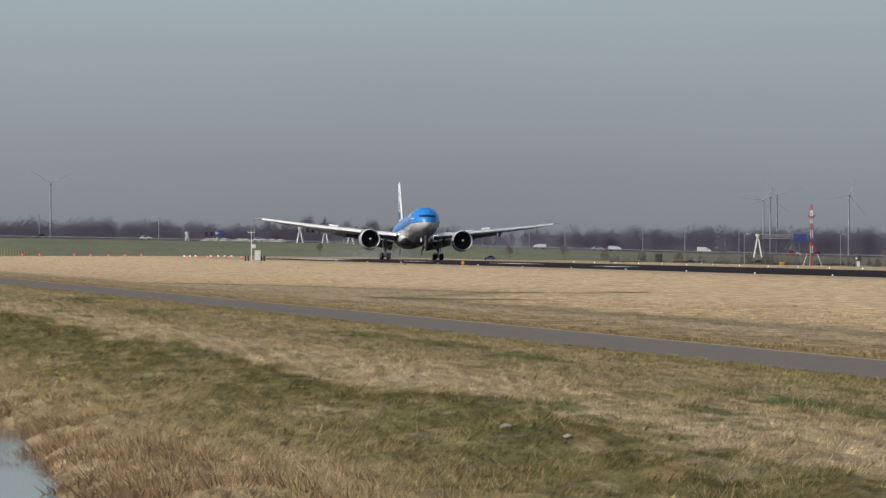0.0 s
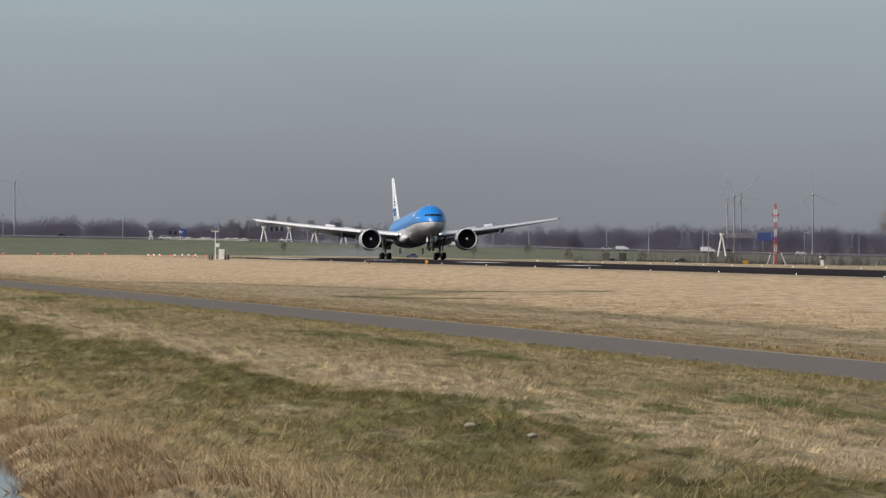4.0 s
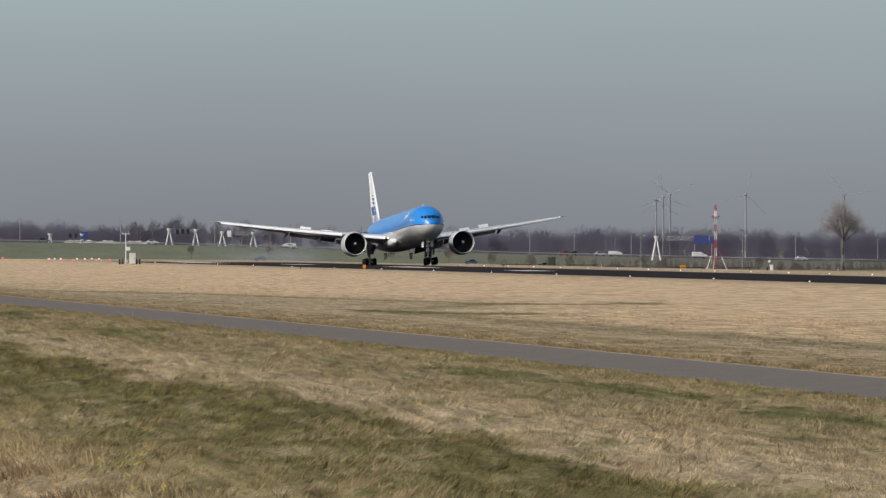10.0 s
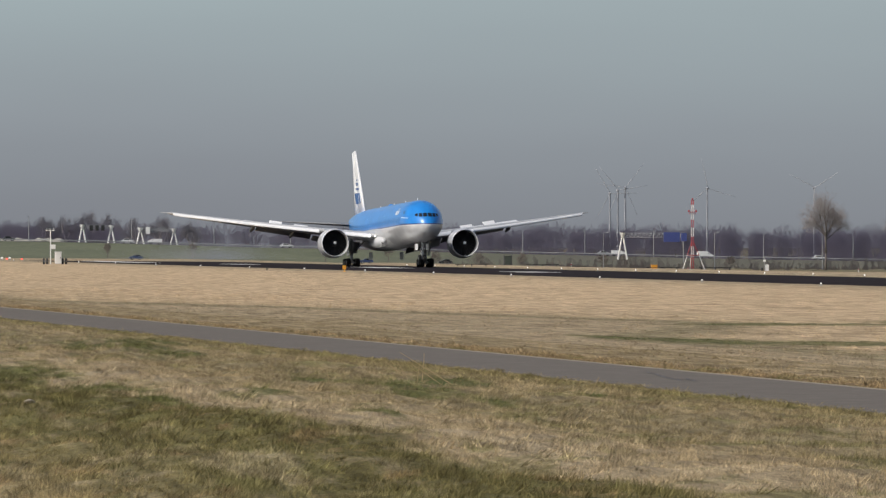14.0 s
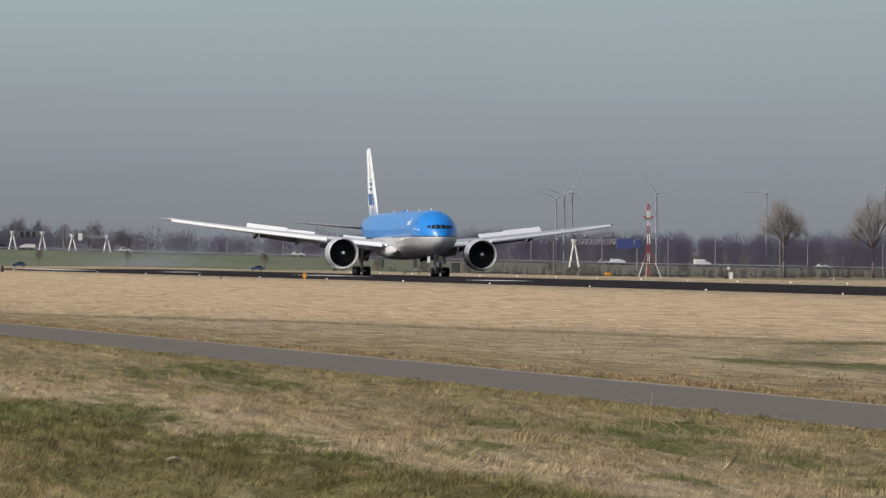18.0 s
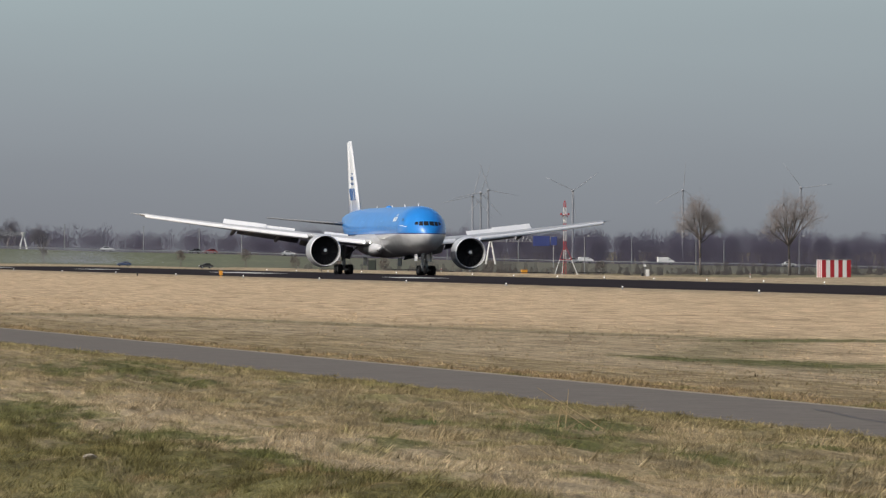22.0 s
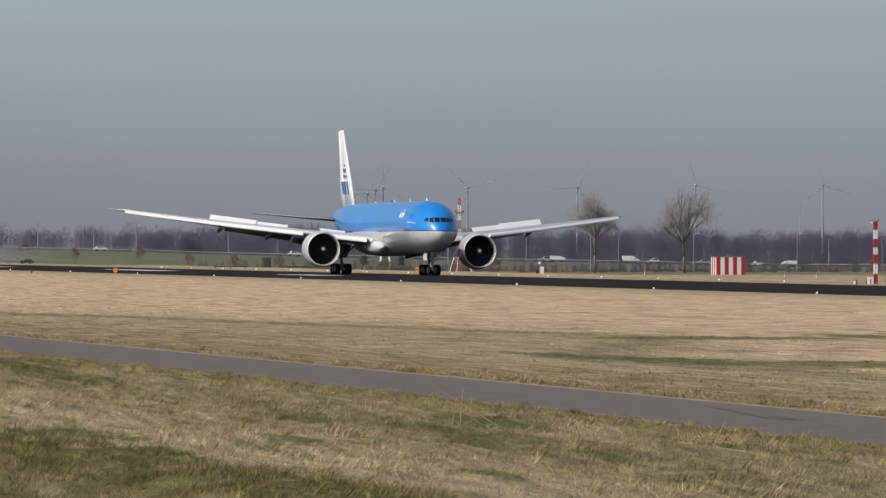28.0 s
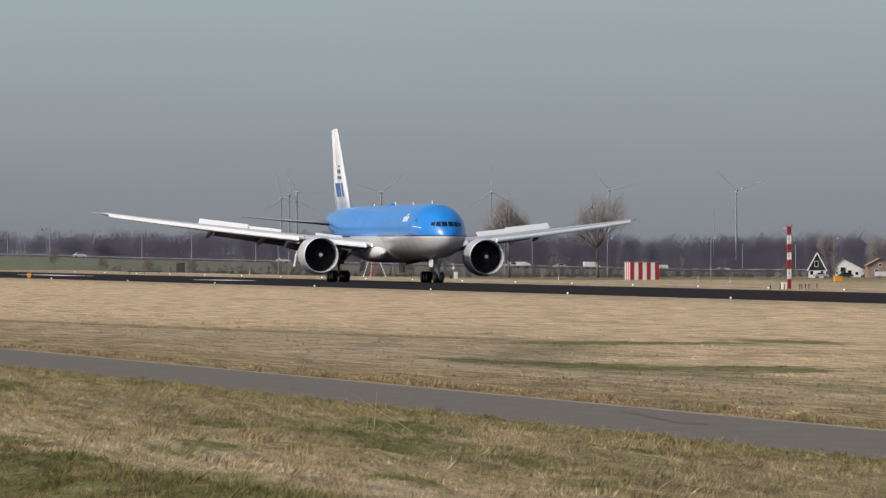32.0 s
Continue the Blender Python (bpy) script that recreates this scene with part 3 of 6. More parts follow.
for s, w, zb in ((22, 1.6, 2.6), (24, 2.9, 2.2), (27, 3.5, 1.95), (32, 3.7, 1.9), (38, 3.7, 1.9), (43, 3.4, 2.0), (47, 2.6, 2.2), (50, 1.4, 2.5)):
    rings.append([(w * math.cos(math.pi * i / 12 + math.pi), NOSE + s, 4.2 + (4.2 - zb) * math.sin(math.pi * i / 12 + math.pi)) for i in range(13)] + [(w * 0.9, NOSE + s, 4.9), (-w * 0.9, NOSE + s, 4.9)])
part("belly_fairing", ring_skin(bm, rings), M_wing, airliner, "smooth grey belly fairing", True)


def foil(le, te, thick, camber=0.0, n=9):
    """An aerofoil ring between a leading and a trailing edge point."""
    le, te = Vector(le), Vector(te)
    chord = te - le
    pts = []
    for i in range(n):
        k = i / (n - 1)
        k = k * k * (3 - 2 * k)
        t = thick * (2.97 * math.sqrt(k) - 1.26 * k - 3.516 * k ** 2 + 2.843 * k ** 3 - 1.015 * k ** 4) * 0.5
        pts.append((k, t))
    up = [le + chord * k + Vector((0, 0, t + camber * math.sin(math.pi * k))) for k, t in pts]
    lo = [le + chord * k + Vector((0, 0, -t * 0.8 + camber * math.sin(math.pi * k))) for k, t in pts[1:-1]][::-1]
    return up + lo


def wing_le(x):
    return NOSE + 26.3 + 0.72 * (x - 3.1)


def wing_te(x):
    return NOSE + (41.6 + 0.05 * (x - 3.1) if x < 10.5 else 41.97 + 0.345 * (x - 10.5))


def wing_z(x):
    return 3.85 + 0.094 * (x - 3.1) + 0.0009 * (x - 3.1) ** 2


flexing = []
for side in (-1, 1):
    bm = bmesh.new()
    rings = []
    for x in (2.0, 3.1, 6, 9.6, 10.5, 14, 18, 22, 26, 28.5, 30.9):
        c = wing_te(x) - wing_le(x)
        th = (1.6 - 0.055 * x) if x < 11 else 0.995 * (c / 9.0) ** 0.75
        rings.append(foil((side * x, wing_le(x), wing_z(x)), (side * x, wing_te(x), wing_z(x) - 0.018 * c), max(th, 0.2)))
    for x, le, c in ((31.5, 1.3, 1.3), (32.3, 2.9, 0.35)):
        rings.append(foil((side * x, wing_le(30.9) + le, wing_z(x)), (side * x, wing_le(30.9) + le + c, wing_z(x)), 0.1 if c > 1 else 0.05))
    if side < 0:
        rings = [r[::-1] for r in rings]
    wing = part("wing", ring_skin(bm, rings), M_wing, airliner, "pale grey swept wing", True)
    # leading-edge slats, drooped forward
    for x0, x1 in ((4.2, 8.2), (11.1, 15.79), (15.8, 20.49), (20.5, 25.09), (25.1, 30.8)):
        bm = bmesh.new()
        rr = []
        for i in range(5):
            x = x0 + (x1 - x0) * i / 4
            k = 0.88 - 0.009 * x
            y, z = wing_le(x) - 0.38, wing_z(x) - 0.21
            rr.append([(side * x, y + dy * k, z + dz * k) for dy, dz in ((0.0, -0.16), (0.0, 0.02), (0.12, 0.16), (0.35, 0.32), (0.95, 0.52), (0.95, 0.46), (0.3, 0.0), (0.10, -0.24))])
        part("slat", ring_skin(bm, rr if side > 0 else [r[::-1] for r in rr]), M_slat, wing, "extended pale leading-edge slat")
    # flaps, lowered behind the trailing edge
    for x0, x1, drop, ch in ((3.6, 8.6, 30, 3.2), (8.8, 10.6, 22, 2.2), (10.8, 18.6, 22, 1.9), (18.9, 28.2, 2, 1.2)):
        bm = bmesh.new()
        rr = []
        for x in (x0, x1):
            y, z = wing_te(x) - 0.35, wing_z(x) - (0.12 if x < 10.7 else 0.04) - (0.035 if x < 10.7 else 0.02) * (wing_te(x) - wing_le(x))
            c2 = ch if x == x0 else ch * 0.75
            dy, dz = c2 * math.cos(radians(drop)), -c2 * math.sin(radians(drop))
            rr.append(foil((side * x, y, z), (side * x, y + dy, z + dz), 0.34))
        part("flap", ring_skin(bm, rr if side > 0 else [r[::-1] for r in rr]), M_flap, wing, "lowered trailing-edge flap", True)
    # canoe fairings of the flap tracks
    for x in (7.0, 13.6, 19.2):
        bm = bmesh.new()
        lathe(bm, [(-3.4, 0.03), (-2.6, 0.2), (-1.0, 0.29), (0.6, 0.26), (1.6, 0.16), (2.2, 0.03)], "y", (0, 0, 0), 10)
        bmesh.ops.transform(bm, matrix=pose(side * x, wing_te(x), wing_z(x) - (0.8 if x < 15 else 0.62), -9, 0, 0), verts=bm.verts)
        part("flap_fairing", bm, M_flap, wing, "grey canoe-shaped flap fairing", True)
    # engine: nacelle, polished lip, duct, fan, spinner, core, pylon
    ex, ez, ey = side * 9.58, 2.72, NOSE + 25.75
    engine = empty("engine", "", "")
    engine.parent = airliner
    engine.matrix_basis = pose(ex, ey, ez - 0.06)
    nacelle = part("nacelle", lathe(bmesh.new(), [(0.28, 1.80), (0.7, 1.87), (1.5, 1.93), (2.6, 1.94), (3.8, 1.86), (4.9, 1.66), (5.5, 1.50), (5.45, 1.40), (4.6, 1.45), (3.0, 1.62), (1.3, 1.65), (0.6, 1.64)], "y", (0, 0, 0), 48, False), M_cowl, engine, "light grey engine cowling", True)
    part("inlet_lip", lathe(bmesh.new(), [(0.62, 1.66), (0.30, 1.68), (0.08, 1.70), (0.0, 1.73), (0.05, 1.77), (0.285, 1.805)], "y", (0, 0, 0), 48, False), M_lip, engine, "polished bare-metal inlet lip", True)
    part("inlet_duct", lathe(bmesh.new(), [(0.61, 1.658), (1.4, 1.65), (1.75, 1.62)], "y", (0, 0, 0), 40, False), M_duct, engine, "dark inlet duct", True)
    part("fan_disc", lathe(bmesh.new(), [(1.72, 1.62), (1.75, 0.3)], "y", (0, 0, 0), 40, False), M_cave, engine)
    for i in range(22):
        a = 2 * math.pi * i / 22
        bm = bmesh.new()
        q = [[], []]
        for r, wdt, tw in ((0.5, 0.10, 0.30), (0.95, 0.13, 0.42), (1.58, 0.17, 0.62)):
            for k, sgn in ((0, -1), (1, 1)):
                aa = a + sgn * wdt / r
                q[k].append(bm.verts.new((r * math.cos(aa), 1.45 + sgn * tw * 0.35, r * math.sin(aa))))
        for j in range(2):
            bm.faces.new((q[0][j], q[0][j + 1], q[1][j + 1], q[1][j]))
        part("fan_blade", bm, M_fan, engine)
    spinner = part("spinner", lathe(bmesh.new(), [(0.75, 0.01), (0.85, 0.15), (1.1, 0.34), (1.5, 0.5)], "y", (0, 0, 0), 20, False), M_fan, engine, "dark conical fan spinner", True)
    part("spinner_swirl", lathe(bmesh.new(), [(0.62, 0.06), (0.78, 0.20), (0.95, 0.16), (1.05, 0.05)], "y", (0.05, 0, 0.05), 10), M_pale, spinner, "white swirl on the spinner")
    part("core_cowl", lathe(bmesh.new(), [(4.0, 1.2), (5.4, 1.05), (6.9, 0.62), (6.9, 0.5), (7.7, 0.05)], "y", (0, 0, 0), 24), M_strut, engine, "bare-metal engine core", True)
    bm = bmesh.new()
    ring_skin(bm, [[(-0.28, 1.2, 1.75), (0.28, 1.2, 1.75), (0.28, 7.2, 0.9), (-0.28, 7.2, 0.9)], [(-0.2, 4.0, 1.75), (0.2, 4.0, 1.75), (0.2, 9.0, 1.5), (-0.2, 9.0, 1.5)]])
    part("pylon", bm, M_fin, engine, "white engine pylon")
    for a, hz in ((128, 0.55),):
        bm = bmesh.new()
        ca, sa = math.cos(radians(a if side < 0 else 180 - a)), math.sin(radians(a))
        ring_skin(bm, [[(1.93 * ca, 1.0, 1.93 * sa), (1.93 * ca + 0.03, 1.0, 1.93 * sa), (1.97 * ca + 0.03, 2.6, 1.97 * sa), (1.97 * ca, 2.6, 1.97 * sa)],
                       [(2.4 * ca, 1.9, 2.4 * sa), (2.4 * ca + 0.02, 1.9, 2.4 * sa), (2.4 * ca + 0.02, 2.6, 2.4 * sa), (2.4 * ca, 2.6, 2.4 * sa)]])
        part("nacelle_chine", bm, M_fin, engine)
    for piece in engine.children:
        for ob in (piece, *piece.children):
            ob.data.transform(Matrix.Diagonal((1.12, 1.0, 1.13, 1.0)))
    flexing += [(wing, side, pose(0, 0, 0)), (engine, side, pose(ex, ey, ez - 0.06))]
    # white bulge of the wing root ahead of the leading edge, with a disc painted dark for the air inlet's shade
    bm = bmesh.new()
    rings = []
    for sy, k in ((-5.2, 0.06), (-4.6, 0.45), (-3.6, 0.75), (-2.2, 0.94), (0.0, 1.0), (3.0, 0.95), (6.0, 0.6)):
        rings.append([(side * 2.75 + 0.98 * k * math.cos(2 * math.pi * i / 16), wing_le(3.1) + sy + 2.2, 3.02 + 0.88 * k * math.sin(2 * math.pi * i / 16)) for i in range(16)])
    root = part("wing_root_fairing", ring_skin(bm, rings), M_root, airliner, "white bulging wing root fairing", True)
    part("air_inlet", lathe(bmesh.new(), [(0, 0.2), (0.12, 0.2)], "y", (side * 2.9, wing_le(3.1) - 2.52, 2.78), 12), M_cave, root, "dark disc painted as the shaded air inlet")
    # tailplane
    bm = bmesh.new()
    rr = [foil((side * x, NOSE + le, z), (side * x, NOSE + te, z), th) for x, le, te, z, th in ((0.6, 61.5, 68.6, 6.40, 0.6), (5.5, 66.3, 71.0, 6.78, 0.36), (10.75, 71.2, 73.3, 7.22, 0.16))]
    part("tailplane", ring_skin(bm, rr if side > 0 else [r[::-1] for r in rr]), M_flap, airliner, "grey tailplane with shade in its colour", True)
    # landing lights in the wing root
    part("landing_light", lathe(bmesh.new(), [(-0.05, 0.02), (-0.03, 0.10), (0.05, 0.12)], "y", (side * 4.35, wing_le(4.35) - 0.30, 3.78), 12), M_landing, wing, "lit landing light in the wing root")
    part("landing_light", lathe(bmesh.new(), [(-0.04, 0.02), (-0.02, 0.06), (0.05, 0.07)], "y", (side * 3.75, wing_le(3.75) - 0.95, 3.80), 12), M_landing, wing, "lit landing light in the wing root")

# spoilers: hinged panels on the wings, which rise after touchdown
spoilers = []
for side in (-1, 1):
    for x0, x1, ch in ((4.6, 6.1, 0.95), (6.12, 7.6, 0.95), (11.6, 13.49, 0.68), (13.5, 15.29, 0.66), (15.3, 17.09, 0.84), (17.1, 18.89, 0.83), (18.9, 20.7, 0.82)):
        xm = (x0 + x1) / 2
        sp = part("spoiler", bm_box((-(x1 - x0) / 2 - 0.07, 0, -0.03), ((x1 - x0) / 2 + 0.07, ch, 0.03), 0.012), M_fin, airliner, "raised white wing spoiler panel")
        hinge = pose(side * xm, wing_te(xm) - ch - 0.75, wing_z(xm) + (0.34 if xm > 10 else 0.22), 0, 0, 0)
        ang = math.degrees(math.atan2(wing_te(x1) - wing_te(x0), x1 - x0))
        roll = math.degrees(math.atan2(wing_z(x1) - wing_z(x0), x1 - x0))
        spoilers.append((sp, side, hinge @ pose(0, 0, 0, 0, -side * roll, side * ang)))
        sp.matrix_basis = hinge

# fin and rudder
bm = bmesh.new()
rr = []
for z, le, te, th in ((7.6, 58.4, 66.0, 0.74), (11.0, 61.6, 67.6, 0.56), (15.0, 65.4, 69.6, 0.38), (17.75, 68.1, 70.9, 0.24)):
    rr.append([Vector((p.z, NOSE + p.y, z)) for p in foil((0, le, 0), (0, te, 0), th)])
fin = part("fin", ring_skin(bm, rr), M_fin, airliner, "tall white tail fin", True)
bm = bmesh.new()
rr = []
for z, le, te, th in ((7.9, 66.05, 69.0, 0.36), (11.0, 67.65, 69.9, 0.28), (15.0, 69.55, 71.0, 0.18), (17.6, 70.85, 71.9, 0.11)):
    rr.append([Vector((p.z, NOSE + p.y, z)) for p in foil((0, le, 0), (0, te, 0), th)])
part("rudder", ring_skin(bm, rr), M_fin, airliner, "white rudder", True)
for side in (-1, 1):
    for z0, z1, y0, y1 in ((9.7, 11.3, 61.9, 62.5), (9.7, 11.3, 63.7, 64.2), (9.7, 11.3, 65.4, 66.0), (11.8, 12.1, 64.0, 66.2), (12.45, 12.9, 64.7, 66.2), (13.2, 13.4, 65.2, 65.9)):
        bm = bmesh.new()
        xo = 0.335 - 0.03 * (z0 - 9.7) / 1.8
        sl = 0.9 * (z1 - z0)
        ring_skin(bm, [[(side * (xo - 0.25), NOSE + y0, z0), (side * (xo - 0.25), NOSE + y1, z0), (side * (xo - 0.25), NOSE + y1 + sl, z1), (side * (xo - 0.25), NOSE + y0 + sl, z1)],
                       [(side * xo, NOSE + y0, z0), (side * xo, NOSE + y1, z0), (side * xo, NOSE + y1 + sl, z1), (side * xo, NOSE + y0 + sl, z1)]])
        part("tail_mark", bm, M_logo, fin, "plain blue block of the tail mark")


def wheel(parent, at, r, w):
    tyre = part("tyre", lathe(bmesh.new(), [(-w / 2 + 0.02, r * 0.55), (-w / 2, r * 0.75), (-w * 0.4, r * 0.93), (-w * 0.2, r), (w * 0.2, r), (w * 0.4, r * 0.93), (w / 2, r * 0.75), (w / 2 - 0.02, r * 0.55)], "x", at, 24), M_tyre, parent, "black tyre", True)
    part("rim", lathe(bmesh.new(), [(-w / 2 + 0.01, r * 0.5), (-w * 0.3, r * 0.52), (w * 0.3, r * 0.52), (w / 2 - 0.01, r * 0.5)], "x", at, 16), M_rim, tyre, "dark steel rim")


gears = []
for side in (-1, 1):
    gear = empty("main_gear", "", "")
    gears.append((gear, side * 5.5, 0.0))
    gear.parent = airliner
    gear.matrix_basis = pose(side * 5.5, 0, 0)
    part("strut", bm_rod((0, 0, 0.7), (0, 0, 4.9), 0.24, 0.28, 12), M_strut, gear, "thick steel gear strut")
    part("side_brace", bm_rod((0, 0, 2.0), (-side * 2.2, 0, 4.0), 0.12, 0.12, 8), M_strut, gear)
    part("drag_brace", bm_rod((0, 0, 1.8), (0, -2.4, 3.7), 0.11, 0.11, 8), M_strut, gear)
    part("bogie_beam", bm_box((-0.16, -1.75, 0.52), (0.16, 1.75, 0.86), 0.05), M_strut, gear, "steel bogie beam")
    part("gear_door", bm_box((side * 0.55 - 0.03, -1.0, 1.75), (side * 0.55 + 0.03, 0.9, 3.9), 0.02), M_fin, gear, "white gear door plate")
    for y in (-1.46, 0, 1.46):
        for x in (-0.70, 0.70):
            wheel(gear, (x, y, 0.66), 0.66, 0.64)
        part("axle", bm_rod((-0.6, y, 0.66), (0.6, y, 0.66), 0.1, 0.1, 8), M_strut, gear)
    part("wheel_well_door", bm_box((-side * 3.2 - 0.03, 0.4, 1.2), (-side * 3.2 + 0.03, 3.6, 2.3), 0.02), M_wing, gear)
gear = empty("nose_gear", "", "")
gears.append((gear, 0.0, -31.2))
gear.parent = airliner
gear.matrix_basis = pose(0, -31.2, 0)
part("strut", bm_rod((0, 0, 0.5), (0, -0.25, 3.6), 0.16, 0.2, 12), M_strut, gear, "steel nose gear strut")
part("drag_brace", bm_rod((0, 0, 1.5), (0, -1.9, 2.7), 0.08, 0.08, 8), M_strut, gear)
part("steering_collar", bm_rod((0, -0.05, 1.15), (0, -0.09, 1.5), 0.27, 0.27, 12), M_strut, gear)
for x in (-0.36, 0.36):
    wheel(gear, (x, 0, 0.535), 0.535, 0.40)
    part("gear_door", bm_box((x * 2.2 - 0.02, -0.9, 1.75), (x * 2.2 + 0.02, 1.4, 2.65), 0.015), M_fin, gear, "white nose gear door")
    part("taxi_light", lathe(bmesh.new(), [(-0.36, 0.02), (-0.33, 0.1), (-0.2, 0.11)], "y", (x * 0.7, 0, 1.95), 10), M_lip, gear, "small taxi lamp")
part("axle", bm_rod((-0.4, 0, 0.535), (0.4, 0, 0.535), 0.08, 0.08, 8), M_strut, gear)

# ---- airfield equipment ----
def on_ground(x, y, rz=0):
    return pose(x, y, ground_height(x, y), 0, 0, rz)


# runway markings: broad white bars of the touchdown zone
bar = bm_box((-2.2, -12, -0.02), (2.2, 12, 0.006))
bar = tagged(part("runway_marking", bar, M_paint), "worn white touchdown bar painted on the runway", "marking", "touchdown bars", "structure")
TILT = math.degrees(math.atan(0.27 / 42))
bar.matrix_basis = pose(157, 1023, across_height(157) + 0.046, 0, TILT, 0)
for x, y in ((160, 1184), (160, 1209), (157, 1350), (150, 1440), (150, 1466), (150, 1492), (150, 1518)):
    copy_thing(bar, pose(x, y, across_height(x) + 0.046, 0, TILT, 0))

# edge lights: a stem, a housing and a lit lens on a plate
light = empty("edge_light", "small white runway edge light on a short stem", "runway light", on_ground(133.4, 938), "near runway edge lights")
part("plate", lathe(bmesh.new(), [(0.0, 0.16), (0.04, 0.15)], "z", n=10), M_grey, light)
part("stem", bm_rod((0, 0, 0.03), (0, 0, 0.13), 0.035), M_grey, light)
part("housing", lathe(bmesh.new(), [(0.11, 0.05), (0.15, 0.08), (0.18, 0.08)], "z", n=10), M_grey, light)
part("lens", lathe(bmesh.new(), [(0.18, 0.05), (0.22, 0.07), (0.27, 0.055), (0.29, 0.02)], "z", n=10), M_lampw, light, "glowing white lens", True)
for k in range(-8, 11):
    if k:
        copy_thing(light, on_ground(133.4, 938 + 62.75 * k))
far = empty("edge_light", "small white runway light low on the far edge", "runway light", on_ground(206, 640), "far runway edge lights")
part("plate", lathe(bmesh.new(), [(0.0, 0.12), (0.04, 0.11)], "z", n=8), M_grey, far)
part("stem", bm_rod((0, 0, 0.03), (0, 0, 0.2), 0.03), M_grey, far)
part("lens", lathe(bmesh.new(), [(0.18, 0.07), (0.26, 0.10), (0.34, 0.02)], "z", n=8), M_lampw, far, "glowing white lens", True)
for k in range(1, 24):
    copy_thing(far, on_ground(206, 640 + 38 * k))

# red lights in rows at the runway's far end
red = empty("red_light", "glowing red approach lamp on a thin stem", "runway light", on_ground(93.1, 1577), "red approach lights")
part("stem", bm_rod((0, 0, 0), (0, 0, 0.5), 0.05), M_grey, red)
part("lens", lathe(bmesh.new(), [(0.36, 0.06), (0.43, 0.17), (0.57, 0.18), (0.64, 0.06)], "z", n=10), M_lampr, red, "glowing red lens", True)
for x in (96.8, 104.3, 107.9, 111.7, 115.3, 118.9):
    copy_thing(red, on_ground(x, 1577))
for i, x in enumerate((126.4, 128.4, 130.4, 132.4, 134.4, 136.8)):
    copy_thing(red, pose(x, 1545 - 4 * i, ground_height(x, 1545 - 4 * i) - 0.15))
papi = empty("slope_light", "white box lamp on two short legs", "runway light", on_ground(130.6, 1530), "white slope lights")
part("case", bm_box((-0.2, -0.2, 0.38), (0.2, 0.2, 0.68), 0.04), M_white, papi)
part("lens", bm_box((-0.12, -0.23, 0.44), (0.12, -0.2, 0.62), 0.01), M_lampw, papi, "glowing lens")
for x in (-0.15, 0.15):
    part("leg", bm_rod((x, 0, 0), (x, 0, 0.5), 0.04), M_grey, papi)
for x in (132.2, 133.6, 135.0):
    copy_thing(papi, on_ground(x, 1530))
for x in (125.4, 126.6, 127.8):
    copy_thing(papi, on_ground(x, 1536))

# a yellowish post-and-rail fence beyond the runway's end
M_fence = material("yellowish_fence_wood", (0.36, 0.31, 0.16), 0.9, vary=0.2, scale=1.0)
fence = empty("field_fence", "long pale yellowish post and rail fence beyond the runway", "fence", on_ground(89, 1585) @ Matrix.Scale(0.733, 4))
for i in range(22):
    part("fence_post", bm_box((i * 0.95 - 0.09, i * 2.2 - 0.09, -0.2), (i * 0.95 + 0.09, i * 2.2 + 0.09, 2.5 - i * 0.04), 0.02), M_fence, fence)
for z in (0.8, 1.5, 2.1):
    bm = bmesh.new()
    ring_skin(bm, [[(0, -0.12, z - 0.05), (0, -0.06, z - 0.05), (0, -0.06, z + 0.05), (0, -0.12, z + 0.05)], [(19.95, 46.08, z * 0.7 - 0.05), (19.95, 46.14, z * 0.7 - 0.05), (19.95, 46.14, z * 0.7 + 0.05), (19.95, 46.08, z * 0.7 + 0.05)]])
    part("fence_rail", bm, M_fence, fence)

# weather mast with a cabinet and black barrels
wm = empty("weather_mast", "slim white weather mast with a sensor arm and junction box", "mast", on_ground(121.8, 1300) @ Matrix.Scale(1.13, 4))
part("pole", bm_rod((0, 0, 0), (0, 0, 4.75), 0.085, 0.06, 10), M_white, wm, "white tapered pole")
part("cross_arm", bm_box((-0.62, -0.05, 4.6), (0.62, 0.05, 4.72), 0.02), M_white, wm)
for x in (-0.5, 0.0, 0.48):
    part("sensor", lathe(bmesh.new(), [(4.7, 0.05), (4.78, 0.14), (4.95, 0.14), (5.02, 0.03)], "z", (x, 0, 0), 10), M_grey, wm)
part("junction_box", bm_box((0.06, -0.15, 2.1), (0.68, 0.15, 2.7), 0.03), M_white, wm, "small white junction box")
part("foot_plate", bm_box((-0.25, -0.25, 0), (0.25, 0.25, 0.05), 0.01), M_grey, wm)
cab = empty("equipment_cabinet", "white steel equipment cabinet standing in dry grass", "cabinet", on_ground(122.85, 1298.5) @ Matrix.Scale(1.235, 4))
part("body", bm_box((-0.4, -0.35, 0.08), (0.4, 0.35, 1.52), 0.03), M_white, cab)
part("plinth", bm_box((-0.28, -0.26, 0), (0.28, 0.26, 0.09), 0.01), M_concrete, cab)
part("lid", bm_box((-0.43, -0.38, 1.52), (0.43, 0.38, 1.6), 0.02), M_white, cab)
part("handle", bm_box((0.24, -0.385, 0.7), (0.28, -0.35, 0.95), 0.008), M_black, cab, "black door handle")
brl = empty("black_canister", "black upright canister beside the weather mast", "canister", on_ground(120.65, 1299) @ Matrix.Scale(1.175, 4), "black canisters")
part("body", lathe(bmesh.new(), [(0.0, 0.12), (0.06, 0.15), (0.70, 0.15), (0.78, 0.11)], "z", n=14), M_black, brl, "", True)
